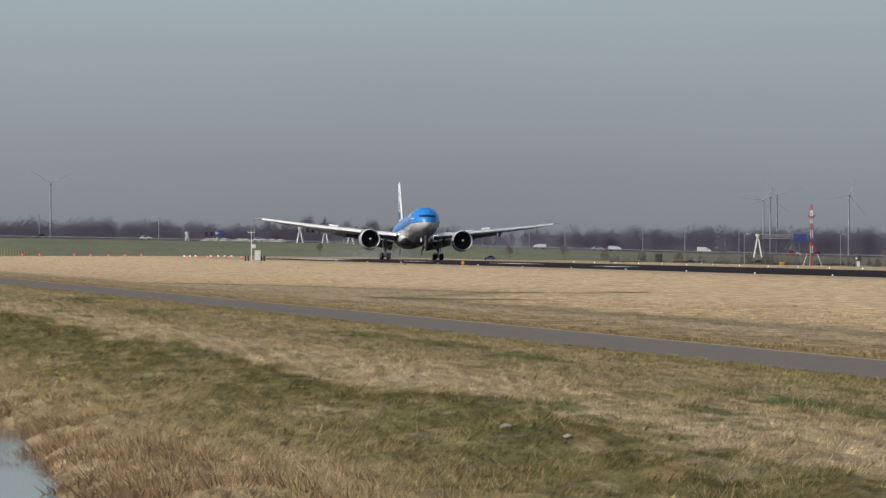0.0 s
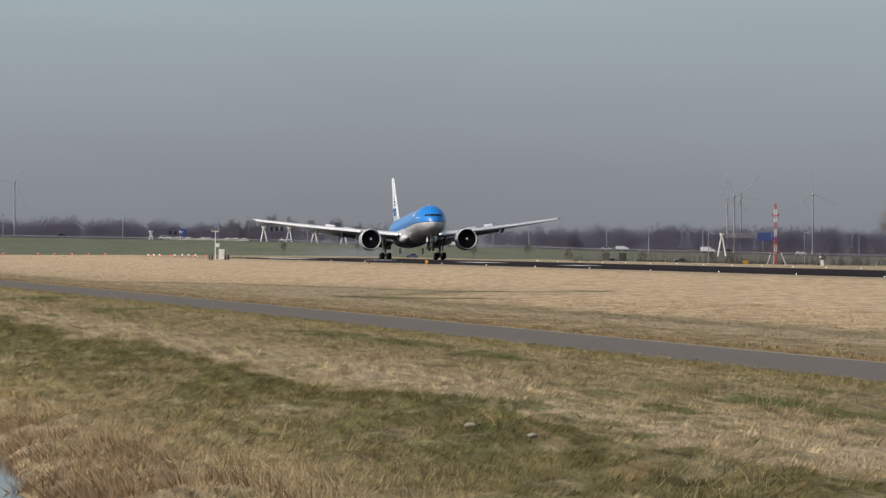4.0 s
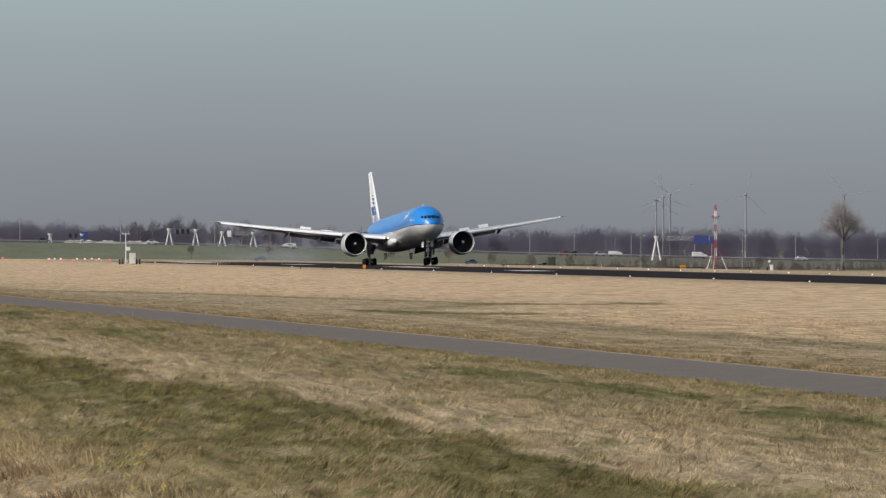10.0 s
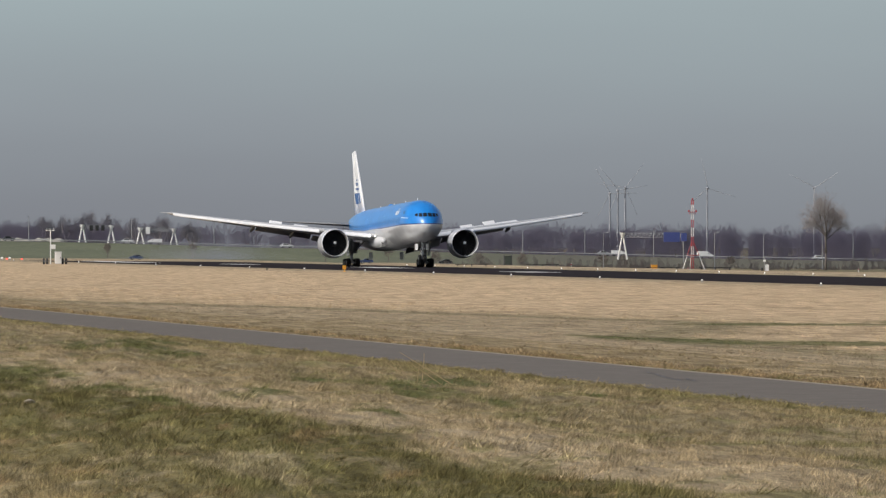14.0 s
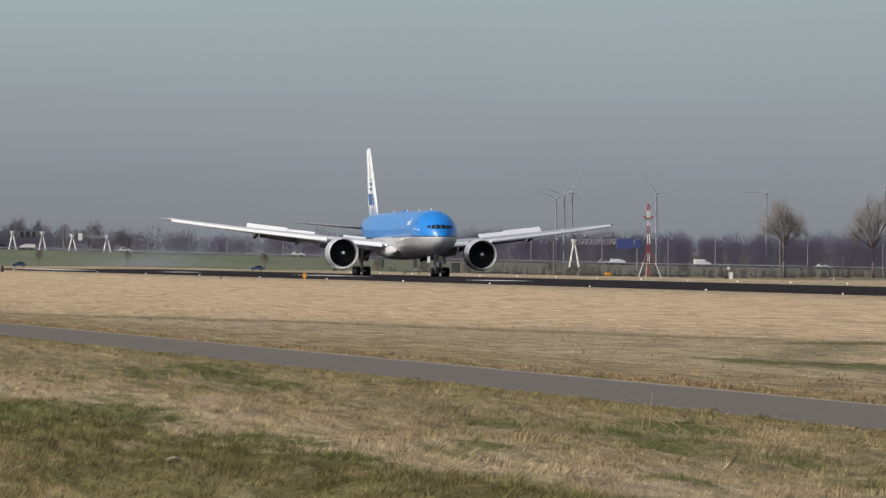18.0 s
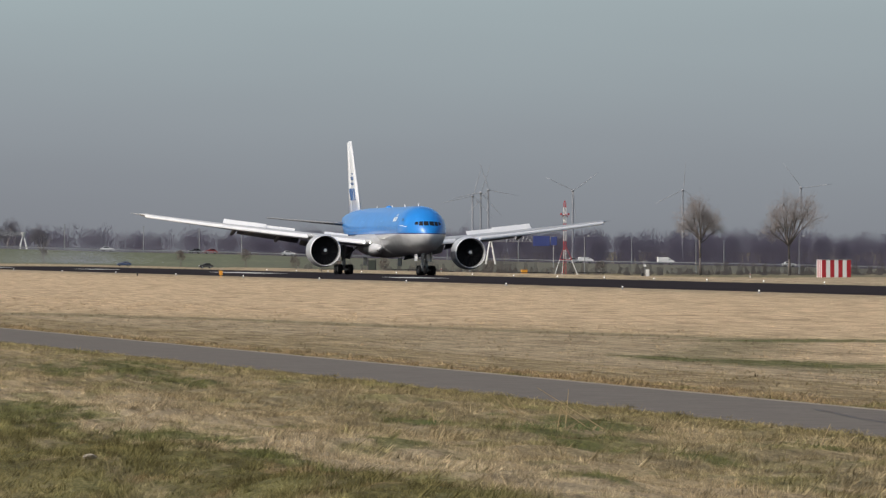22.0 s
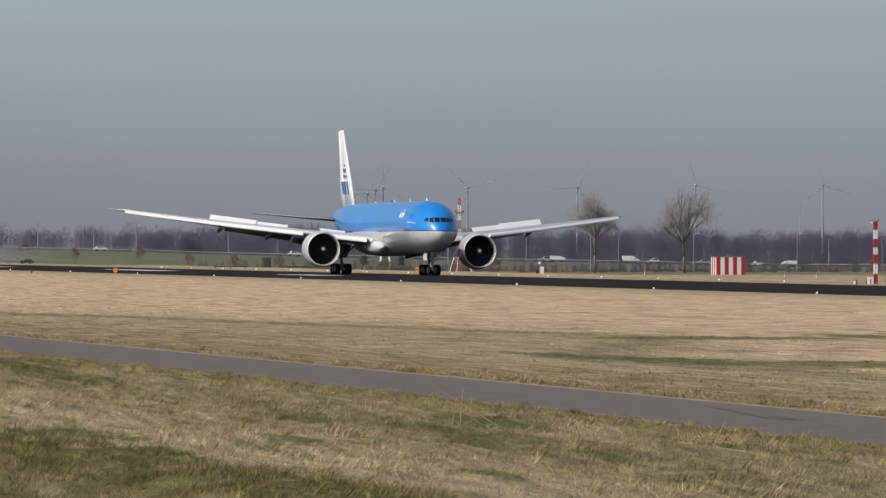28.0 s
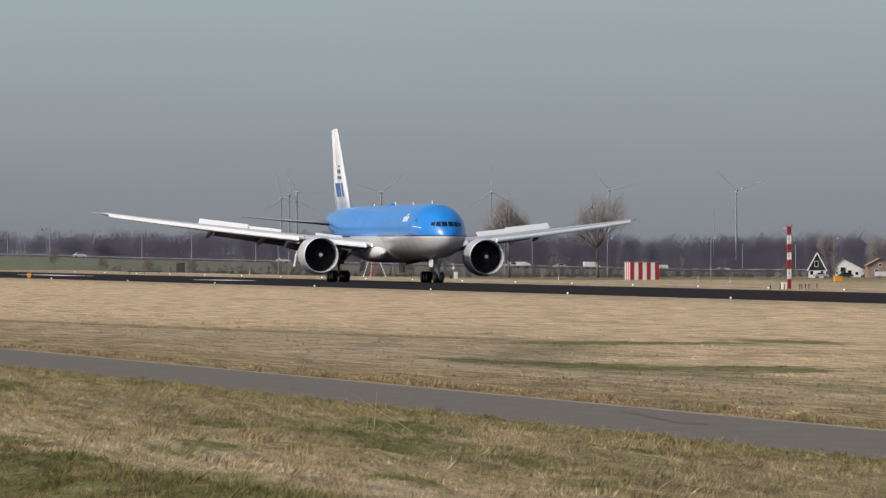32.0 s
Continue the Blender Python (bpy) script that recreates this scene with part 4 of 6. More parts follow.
part("band", lathe(bmesh.new(), [(0.38, 0.154), (0.43, 0.154)], "z", n=14), M_grey, brl, "thin grey band")
part("cap", lathe(bmesh.new(), [(0.77, 0.06), (0.84, 0.06)], "z", n=8), M_grey, brl)
for dx in (0.36, 2.05, 2.42):
    copy_thing(brl, on_ground(120.65 + dx * 1.44, 1299))

# orange marker and small dark marker in the field
mk = empty("field_marker", "orange-yellow board marker on a short post", "marker", on_ground(132, 1010))
part("post", bm_rod((0, 0, 0), (0, 0, 0.7), 0.05), M_yellow, mk)
part("board", bm_box((-0.22, -0.04, 0.28), (0.22, 0.04, 0.78), 0.02), M_yellow, mk, "orange-yellow board")
part("foot", lathe(bmesh.new(), [(0, 0.2), (0.08, 0.14)], "z", n=10), M_yellow, mk)
part("cap", bm_box((-0.1, -0.05, 0.78), (0.1, 0.05, 0.86), 0.01), M_black, mk, "dark cap")
st = empty("marker_stub", "short dark stub in the dry grass", "marker", on_ground(127, 1050), "dark stubs")
part("stem", bm_rod((0, 0, 0), (0, 0, 0.3), 0.08, 0.06, 8), M_black, st)
part("head", lathe(bmesh.new(), [(0.28, 0.06), (0.34, 0.15), (0.46, 0.12), (0.5, 0.02)], "z", n=10), M_black, st, "", True)

# lattice antenna mast on a tripod
tw = empty("antenna_mast", "red and white lattice antenna mast on three splayed legs", "antenna mast", on_ground(244.7, 1430) @ Matrix.Diagonal((1.13, 1.13, 1.06, 1)))


def lattice(parent, z0, z1, half, mat, name="mast_section", bays=3, r=0.035):
    """A square lattice section: four chords with diagonals, one mesh."""
    bm = bmesh.new()
    cs = [(-half, -half), (half, -half), (half, half), (-half, half)]
    for x, y in cs:
        rod(bm, (x, y, z0), (x, y, z1), r, r, 5)
    for i in range(bays):
        a, b = z0 + (z1 - z0) * i / bays, z0 + (z1 - z0) * (i + 1) / bays
        for k in range(4):
            p, q = cs[k], cs[(k + 1) % 4]
            rod(bm, (*p, a), (*q, b), r * 0.6, r * 0.6, 4)
            rod(bm, (*p, b), (*q, b), r * 0.6, r * 0.6, 4)
    return part(name, bm, mat, parent)


for i, (a, b) in enumerate(((0.2, 2.2), (2.2, 3.9), (3.9, 5.4), (5.4, 6.9), (6.9, 8.2), (8.2, 9.4))):
    lattice(tw, a, b, 0.17, M_red if i % 2 == 0 else M_white, bays=4, r=0.02)
part("platform", bm_box((-0.6, -0.4, 9.42), (0.6, 0.4, 9.50), 0.02), M_red, tw, "red working platform")
for x in (-0.55, 0.55):
    part("platform_arm", bm_rod((x, 0, 9.1), (x * 0.2, 0, 9.45), 0.045), M_red, tw)
    part("arm_box", bm_box((x - 0.12, -0.12, 9.5), (x + 0.12, 0.12, 9.75), 0.03), M_red, tw)
lattice(tw, 9.5, 10.6, 0.17, M_white, bays=3, r=0.032)
lattice(tw, 10.6, 11.4, 0.15, M_red, bays=2, r=0.032)
part("top_lamp", lathe(bmesh.new(), [(11.4, 0.08), (11.6, 0.13), (11.75, 0.03)], "z", n=8), M_red, tw)
for i, ang in enumerate((-90, 30, 150)):
    c, s = math.cos(radians(ang + 62)), math.sin(radians(ang + 62))
    part("leg", bm_rod((2.0 * c, 2.0 * s, 0), (1.05 * c, 1.05 * s, 2.4), 0.055), M_white, tw, "white splayed leg")
    part("leg_upper", bm_rod((1.05 * c, 1.05 * s, 2.4), (0.15 * c, 0.15 * s, 4.6), 0.045), M_red, tw, "red upper leg")
    part("foot", bm_box((2.0 * c - 0.25, 2.0 * s - 0.25, -0.05), (2.0 * c + 0.25, 2.0 * s + 0.25, 0.15), 0.02), M_concrete, tw, "concrete footing")
part("brace_ring", lathe(bmesh.new(), [(2.35, 1.1), (2.47, 1.1), (2.47, 1.0), (2.35, 1.0)], "z", n=3, cap=False), M_red, tw, "red tie ring")
bench = empty("ground_frame", "low dark steel frame on short feet", "frame", on_ground(241.3, 1441) @ Matrix.Scale(1.13, 4), "low dark frames")
part("rail", bm_box((-2.6, -0.15, 0.32), (2.6, 0.15, 0.42), 0.02), M_black, bench)
for x in (-2.2, 0, 2.2):
    part("foot", bm_box((x - 0.05, -0.1, 0), (x + 0.05, 0.1, 0.33), 0.01), M_black, bench)
for x, y in ((249.2, 1433), (224.3, 1469), (234.5, 1503), (209, 1450)):
    copy_thing(bench, on_ground(x, y))

# white cabinet with a slim post beyond the runway
pc = empty("sensor_post", "slim grey post with a white lamp head and a white cabinet", "post", on_ground(234.8, 1300) @ Matrix.Scale(1.139, 4))
part("pole", bm_rod((0, 0, 0), (0, 0, 2.3), 0.05), M_grey, pc)
part("head", bm_box((-0.18, -0.12, 1.55), (0.16, 0.12, 1.85), 0.04), M_white, pc, "white lamp head")
part("top_arm", bm_box((-0.35, -0.04, 2.26), (0.35, 0.04, 2.34), 0.01), M_grey, pc)
part("cabinet", bm_box((0.12, -0.25, 0), (0.55, 0.2, 1.2), 0.03), M_white, pc, "white cabinet")
part("case", bm_box((-0.5, -0.2, 0), (-0.2, 0.2, 0.75), 0.03), M_black, pc, "dark case")

# striped equipment hut
hut = empty("striped_hut", "red and white striped equipment hut beyond the runway", "hut", on_ground(270.1, 1330, 2) @ Matrix.Diagonal((1.14, 1.2, 1.22, 1)))
part("core", bm_box((-2.0, -1.4, 0.05), (2.0, 1.4, 2.46), 0.02), M_white, hut, "white hut body")
for i in range(7):
    w = 4.06 / 7
    part("stripe_panel", bm_box((-2.03 + w * i, -1.46, 0.0), (-2.03 + w * (i + 1) - 0.004, -1.402, 2.5), 0.006), (M_red, M_white)[i % 2], hut, "vertical painted panel")
for i in range(5):
    w = 2.8 / 5
    part("side_panel", bm_box((-2.075, -1.4 + w * i, 0.0), (-2.003, -1.4 + w * (i + 1) - 0.004, 2.5), 0.006), (M_white, M_red)[i % 2], hut, "vertical painted panel")
part("roof", bm_box((-2.12, -1.5, 2.5), (2.12, 1.5, 2.58), 0.02), M_grey, hut, "flat grey roof")

# striped pole with cabinet and stubs
sp = empty("striped_mast", "tall red and white square lattice mast", "mast", on_ground(209.7, 950))
bands = [(0.0, 1.1, M_red), (1.1, 2.2, M_white), (2.2, 3.25, M_red), (3.25, 4.05, M_white), (4.05, 5.0, M_red), (5.0, 6.0, M_white), (6.0, 6.95, M_red)]
for a, b, mt in bands:
    sec = lattice(sp, a, b, 0.17, mt, "mast_section", 3, 0.045)
    part("panel", bm_box((-0.11, -0.11, a + 0.04), (0.11, 0.11, b - (0.5 if mt is M_white else 0.04)), 0.02), mt, sp, "painted sheet panel")
part("head_frame", bm_box((-0.34, -0.25, 6.95), (0.34, 0.25, 7.0), 0.01), M_grey, sp)
for x in (-0.3, 0.3):
    part("head_lamp", lathe(bmesh.new(), [(7.0, 0.04), (7.12, 0.08), (7.22, 0.03)], "z", (x, 0, 0), 8), M_red, sp, "red obstruction lamp")
part("camera_arm", bm_box((-0.62, -0.05, 6.72), (-0.3, 0.05, 6.86), 0.02), M_white, sp)
pc2 = empty("equipment_cabinet", "small white cabinet at the foot of a striped mast", "cabinet", on_ground(208.9, 949))
part("body", bm_box((-0.3, -0.25, 0), (0.3, 0.25, 0.75), 0.03), M_white, pc2)
part("lid", bm_box((-0.33, -0.28, 0.75), (0.33, 0.28, 0.8), 0.02), M_white, pc2)
fp = empty("fence_stub", "short dark post beside the striped mast", "post", on_ground(206.9, 947), "dark stub posts")
part("shaft", bm_rod((0, 0, 0), (0, 0, 0.5), 0.06, 0.06, 6), M_black, fp)
part("cap", lathe(bmesh.new(), [(0.48, 0.08), (0.56, 0.06)], "z", n=8), M_black, fp)
for x in (208.1, 208.6, 210.35, 210.6, 211.0, 211.4, 212.3):
    copy_thing(fp, on_ground(x, 947.5))

# yellow boxes
yb = empty("yellow_box", "yellow steel box on a low base in the grass", "box", on_ground(242.5, 1458), "yellow boxes")
part("body", bm_box((-0.52, -0.4, 0.1), (0.52, 0.4, 0.75), 0.05), M_yellow, yb)
part("lid", bm_box((-0.55, -0.43, 0.75), (0.55, 0.43, 0.82), 0.02), M_yellow, yb)
part("base", bm_box((-0.45, -0.35, 0), (0.45, 0.35, 0.11), 0.01), M_concrete, yb)
copy_thing(yb, on_ground(242.5, 1070))
# small white and orange field posts
wp = empty("field_post", "small pale marker post beyond the runway", "post", on_ground(200 + 24, 1160), "pale marker posts")
part("shaft", bm_rod((0, 0, 0), (0, 0, 0.65), 0.045, 0.04, 6), M_white, wp)
part("collar", bm_rod((0, 0, 0.38), (0, 0, 0.52), 0.055, 0.055, 6), M_red, wp, "red collar")
for x, y in ((227, 1082), (229, 1072), (216, 1380), (239, 1400)):
    copy_thing(wp, on_ground(x, y))
M_dim = material("weathered_dark_steel", (0.085, 0.083, 0.09), 0.8, vary=0.2, scale=2)
# the dark cabinet beyond the runway
M_locker = material("dark_green_steel", (0.05, 0.062, 0.052), 0.6, vary=0.15, scale=2)
dp = empty("field_cabinet", "dark green steel cabinet between two posts in grass", "cabinet", on_ground(221, 1490))
for x in (-0.6, 0.75):
    part("upright", bm_box((x - 0.09, -0.12, 0), (x + 0.09, 0.12, 1.9), 0.03), M_dim, dp)
part("cabinet_body", bm_box((-0.5, -0.3, 0.12), (0.65, 0.3, 1.66), 0.04), M_locker, dp, "dark green steel cabinet")
part("cabinet_roof", bm_box((-0.5, -0.36, 1.66), (0.65, 0.36, 1.73), 0.02), M_locker, dp)

# ---- highway on its embankment ----
HW = [(-40, 6.2), (60, 5.1), (91, 4.45), (141, 3.6), (160, 3.25), (190, 2.35), (218, 1.75), (231, 1.3), (258, 0.7), (282, 0.1), (302, -0.2), (322, -0.6), (338, -1.0), (536, -1.2)]
FAR = 0.67  # things along the highway are shrunk and set nearer to fit the camera's view


def hw_y(x):
    return 1640 - 0.00024 * x * x


def hw_z(x):
    for (a, p), (b, q) in zip(HW, HW[1:]):
        if a <= x <= b:
            return p + (q - p) * (x - a) / (b - a)
    return HW[0][1] if x < HW[0][0] else HW[-1][1]


M_bank = material("green_embankment_grass", (0.114, 0.126, 0.074), 0.95, vary=0.28, scale=0.10, bump=0.3)
# the bank's grass: fresh green along the bend, dull, weedy and greyed for haze where the highway comes down to the
# polder
nt = M_bank.node_tree
geo = nt.nodes.new("ShaderNodeNewGeometry")
sepx = nt.nodes.new("ShaderNodeSeparateXYZ")
wav = nt.nodes.new("ShaderNodeTexNoise")
wav.inputs["Scale"].default_value = 0.11
wav.inputs["Detail"].default_value = 7
stp = nt.nodes.new("ShaderNodeMath")
stp.operation = "MULTIPLY_ADD"
stp.inputs[1].default_value = 80.0
rng_x = nt.nodes.new("ShaderNodeMapRange")
rng_x.inputs["From Min"].default_value, rng_x.inputs["From Max"].default_value = 246, 300
mixb = nt.nodes.new("ShaderNodeMix")
mixb.data_type = "RGBA"
mixb.inputs["B"].default_value = (0.108, 0.104, 0.077, 1)
bsdf = nt.nodes["Principled BSDF"]
nt.links.new(bsdf.inputs["Base Color"].links[0].from_socket, mixb.inputs["A"])
nt.links.new(geo.outputs["Position"], sepx.inputs[0])
nt.links.new(geo.outputs["Position"], wav.inputs["Vector"])
nt.links.new(wav.outputs["Fac"], stp.inputs[0])
nt.links.new(sepx.outputs["X"], stp.inputs[2])
nt.links.new(stp.outputs[0], rng_x.inputs["Value"])
nt.links.new(rng_x.outputs["Result"], mixb.inputs["Factor"])
nt.links.new(mixb.outputs["Result"], bsdf.inputs["Base Color"])
bm = bmesh.new()
rows = []
for i in range(61):
    x = -40 + 576 * i / 60
    y, z = hw_y(x), hw_z(x)
    g = ground_height(x, y)
    rows.append([bm.verts.new(p) for p in ((x, y - 22 - 5 * z, ground_height(x, y - 22 - 5 * z) - 0.2), (x, y - 9.4, z - 0.33), (x, y - 6.7, z), (x, y + 10.7, z), (x, y + 40, g - 0.5))])
for a, b in zip(rows, rows[1:]):
    for k in range(4):
        f = bm.faces.new((a[k], b[k], b[k + 1], a[k + 1]))
        f.material_index = 1 if k == 2 else 0
M_lane = material("highway_asphalt", (0.07, 0.07, 0.072), 0.85, vary=0.15, scale=0.2)
tagged(part("highway_embankment", bm, [M_bank, M_lane]), "green grass embankment carrying an asphalt highway", "road", "", "structure")
# guard rails
for off, hgt in ((-7.0, 0.37), (2.0, 0.40), (10.0, 0.40)):
    bm = bmesh.new()
    line = [-40 + 576 * i / 60 for i in range(61)]
    ring_skin(bm, [[(x, hw_y(x) + off + dy, hw_z(x) + hgt + dz) for dy, dz in ((-0.03, -0.08), (-0.05, 0), (-0.03, 0.08), (0.02, 0.08), (0.02, -0.08))] for x in line])
    rail = empty("guard_rail", "long galvanised steel guard rail beside the highway", "guard rail")
    part("beam", bm, M_grey, rail, "corrugated steel beam")
    bm = bmesh.new()
    for i in range(180):
        x = -40 + 576 * i / 180
        box(bm, (x - 0.04, hw_y(x) + off - 0.02, hw_z(x) - 0.1), (x + 0.04, hw_y(x) + off + 0.06, hw_z(x) + hgt))
    tagged(part("posts", bm, M_grey, rail), "", "", "", "stuff")


# vehicles
def vehicle(name, label, category, color, length, width, height, kind):
    ob = empty(name, label, category)
    paint = material("paint_" + name, color, 0.35, coat=0.4, vary=0.03)
    L2, W2 = length / 2, width / 2
    if kind == "car":
        prof = [(-L2, 0.35), (-L2 + 0.05, 0.75), (-L2 + 0.2, 0.88), (-L2 + 0.55, 0.95), (-L2 + 0.95, height), (0.15, height), (0.95, 0.98), (L2 - 0.25, 0.86), (L2, 0.62), (L2, 0.33)]
        glass = [(-L2 + 0.72, 0.98), (-L2 + 1.05, height - 0.07), (0.1, height - 0.07), (0.78, 0.98)]
    else:
        prof = [(-L2, 0.45), (-L2, height - 0.1), (-L2 + 0.1, height), (L2 - 1.5, height), (L2 - 1.2, height - 0.12), (L2 - 0.55, 1.25), (L2 - 0.05, 1.05), (L2, 0.5)]
        glass = [(L2 - 1.75, 1.3), (L2 - 1.75, height - 0.3), (L2 - 1.3, height - 0.3), (L2 - 0.75, 1.3)]
    bm = bmesh.new()
    ring_skin(bm, [[(x, -W2 * k, z) for x, z in prof] for k in (1, -1)])
    body = part("body", bm, paint, ob)
    for sd in (-1, 1):
        bm = bmesh.new()
        ring_skin(bm, [[(x, sd * (W2 - 0.02), z) for x, z in glass], [(x, sd * (W2 + 0.012), z) for x, z in glass]])
        part("side_window", bm, M_glass, body, "dark side window")
        for x in (-L2 + 0.85, L2 - 0.9):
            tyre = part("wheel", lathe(bmesh.new(), [(-0.11, 0.2), (-0.11, 0.32), (0.11, 0.32), (0.11, 0.2)], "y", (x, sd * (W2 - 0.1), 0.32), 14), M_tyre, ob, "black wheel")
            part("rim", lathe(bmesh.new(), [(-0.115, 0.05), (-0.115, 0.19), (0.115, 0.19), (0.115, 0.05)], "y", (x, sd * (W2 - 0.1), 0.32), 10), M_grey, tyre)
        part("headlight", bm_box((L2 - 0.12, sd * (W2 - 0.3) - 0.16, 0.6), (L2 + 0.01, sd * (W2 - 0.3) + 0.16, 0.76), 0.02), M_white, ob, "clear headlight")
    if kind == "truck":
        part("cargo_box", bm_box((-L2 - 0.3, -W2 - 0.08, 0.7), (L2 - 1.7, W2 + 0.08, 2.05), 0.04), M_white, ob, "tall white cargo box")
    return ob


WHITE, DARK, BLUE, SILVER, REDC = (0.78, 0.78, 0.78), (0.03, 0.032, 0.036), (0.02, 0.045, 0.13), (0.42, 0.43, 0.45), (0.28, 0.03, 0.03)
# maker, place at a moment, speed, lane offset
TRAFFIC = []


def traffic(name, label, category, color, size, kind, x, t, speed, lane, ground=False):
    ob = vehicle(name, label, category, color, *size, kind)
    ob.scale = (FAR, FAR, FAR)
    TRAFFIC.append((ob, x, t, speed, lane, ground))


CAR, VAN, TRUCK = (3.9, 1.7, 1.40), (4.2, 1.8, 1.65), (4.4, 1.85, 1.75)
traffic("white_car", "white hatchback driving along the highway", "car", WHITE, CAR, "car", 245.9, 28, 3.48, -4.4)
traffic("delivery_van", "white delivery van driving along the highway", "van", WHITE, VAN, "van", 273.4, 19, 2.41, -4.4)
traffic("box_truck", "white box truck driving along the highway", "truck", WHITE, TRUCK, "truck", 290.8, 19, 2.21, 5.4)
traffic("silver_car", "silver car driving along the highway", "car", SILVER, CAR, "car", 223.8, 0, 2.48, -4.4)
traffic("white_car", "white car driving along the highway embankment", "car", WHITE, CAR, "car", 123.3, 0, 3.08, -4.4)
traffic("dark_car", "dark car driving along the highway", "car", DARK, CAR, "car", 100.5, 0, 3.08, -2)
traffic("dark_car", "dark car driving the other way on the highway", "car", DARK, CAR, "car", 191, 28, -2.95, 5.4)
traffic("delivery_van", "white van driving the other way on the highway", "van", WHITE, VAN, "van", 175.5, 13, -2.81, 6)
traffic("white_car", "white car driving the other way on the highway", "car", WHITE, CAR, "car", 314.9, 28, -2.68, 5.4)
traffic("silver_car", "silver car driving the other way on the highway", "car", SILVER, CAR, "car", 329.6, 26, -2.68, 6)
traffic("white_car", "white car driving along the highway lane", "car", WHITE, CAR, "car", 322.9, 23, 2.35, 5.7)
traffic("red_car", "dark red car driving along the highway", "car", REDC, CAR, "car", 211.7, 22, -2.55, 5.4)
traffic("blue_car", "dark blue car on the low service road", "car", BLUE, CAR, "car", 165.5, 13, -2.28, 0, True)
traffic("blue_car", "dark blue car on the low service road", "car", BLUE, CAR, "car", 195.6, 19, -2.28, 0, True)
traffic("dark_car", "dark car on the low service road", "car", DARK, CAR, "car", 235.8, 8, -2.28, 0, True)
traffic("delivery_van", "white van driving along the highway", "van", WHITE, VAN, "van", 338.4, 29, -2.01, 6)


# gantries over the highway: splayed white legs with a trumpet head
def a_leg(parent, x, y, h, w):
    part("leg", bm_rod((x - w, y, 0), (x - 0.1, y, h - 0.7), 0.26, 0.2, 8), M_white, parent, "white splayed leg")
    part("leg", bm_rod((x + w, y, 0), (x + 0.1, y, h - 0.7), 0.26, 0.2, 8), M_white, parent, "white splayed leg")
    part("head", lathe(bmesh.new(), [(h - 1.3, 0.3), (h - 0.4, 0.72), (h, 0.85)], "z", (x, y, 0), 10), M_white, parent, "white flared leg head")


def gantry(label, x0, y0, z0, dx, dy, h, w, beam, signs, second=True):
    ob = empty("sign_gantry", label, "gantry", pose(x0, y0, z0) @ Matrix.Scale(FAR, 4))
    a_leg(ob, 0, 0, h, w)
    if second:
        a_leg(ob, dx, dy, h * 0.96, w * 0.9)
    else:
        part("post", bm_rod((dx, dy, -1), (dx, dy, h), 0.16, 0.13, 8), M_grey, ob, "slim grey end post")
    if beam:
        bm = bmesh.new()
        n = 16
        for s1, s2 in ((-0.7, -0.4), (-0.7, 0.4), (0.5, -0.4), (0.5, 0.4)):
            rod(bm, (0, s2, h - 0.6 + s1), (dx, dy + s2, h - 0.6 + s1), 0.055, 0.055, 5)
        for i in range(n):
            p, q = i / n, (i + 1) / n
            for s2 in (-0.4, 0.4):
                rod(bm, (dx * p, dy * p + s2, h - 1.3), (dx * (p + q) / 2, dy * (p + q) / 2 + s2, h - 0.1), 0.035, 0.035, 4)
                rod(bm, (dx * (p + q) / 2, dy * (p + q) / 2 + s2, h - 0.1), (dx * q, dy * q + s2, h - 1.3), 0.035, 0.035, 4)
        part("lattice_beam", bm, M_grey, ob, "pale steel lattice beam")
    for k, ww, z0s, z1s, mt in signs:
        part("sign_board", bm_box((dx * k - ww / 2, dy * k - 0.75, z0s), (dx * k + ww / 2, dy * k - 0.55, z1s), 0.05), mt, ob, "blue sign board" if mt is M_sign else "dark matrix sign")
        part("sign_hanger", bm_box((dx * k - 0.08, dy * k - 0.55, z0s + 0.2), (dx * k + 0.08, dy * k - 0.4, h), 0.01), M_grey, ob)
    return ob


gantry("white-legged lattice gantry with blue road signs", 241.9, 1490, 0.3, 16.2, -2, 7.2, 1.25, True, [(0.80, 4.4, 4.7, 7.3, M_sign), (1.0, 1.6, 4.9, 7.1, M_sign)], False)
gantry("white-legged gantry with three dark matrix signs", 157.7, 1630, hw_z(157.7) - 0.14, 8.5, 1, 5.4, 1.05, True, [(0.3, 1.0, 3.6, 5.2, M_black), (0.5, 1.0, 3.6, 5.2, M_black), (0.7, 1.0, 3.6, 5.2, M_black)])
gantry("white-legged gantry with a pale lattice beam", 169, 1630, hw_z(169) - 1.1, 10.0, 2, 6.4, 1.45, True, [(0.22, 1.2, 4.6, 6.6, M_white)])
gantry("distant white-legged gantry with blue and dark signs", 132.8, 1635, hw_z(132.8) - 0.27, 10.5, 4, 3.4, 0.6, False, [(0.62, 0.9, 2.0, 3.3, M_black), (0.80, 0.9, 2.0, 3.3, M_black), (1.06, 2.3, 1.6, 3.9, M_sign)])

# tall plain poles and curved lamp posts along the road
lp = empty("street_lamp", "tall grey steel street lamp with a short arm", "street lamp", pose(420, 2290, 0), "highway lamps")
part("pole", bm_rod((0, 0, -4.3), (0, 0, 5.5), 0.13, 0.08, 8), M_grey, lp)
part("arm", bm_rod((0, 0, 5.45), (0.95, 0, 5.75), 0.06, 0.05, 6), M_grey, lp)
part("lamp_head", bm_box((0.7, -0.16, 5.68), (1.35, 0.16, 5.82), 0.04), M_white, lp, "pale lamp head")
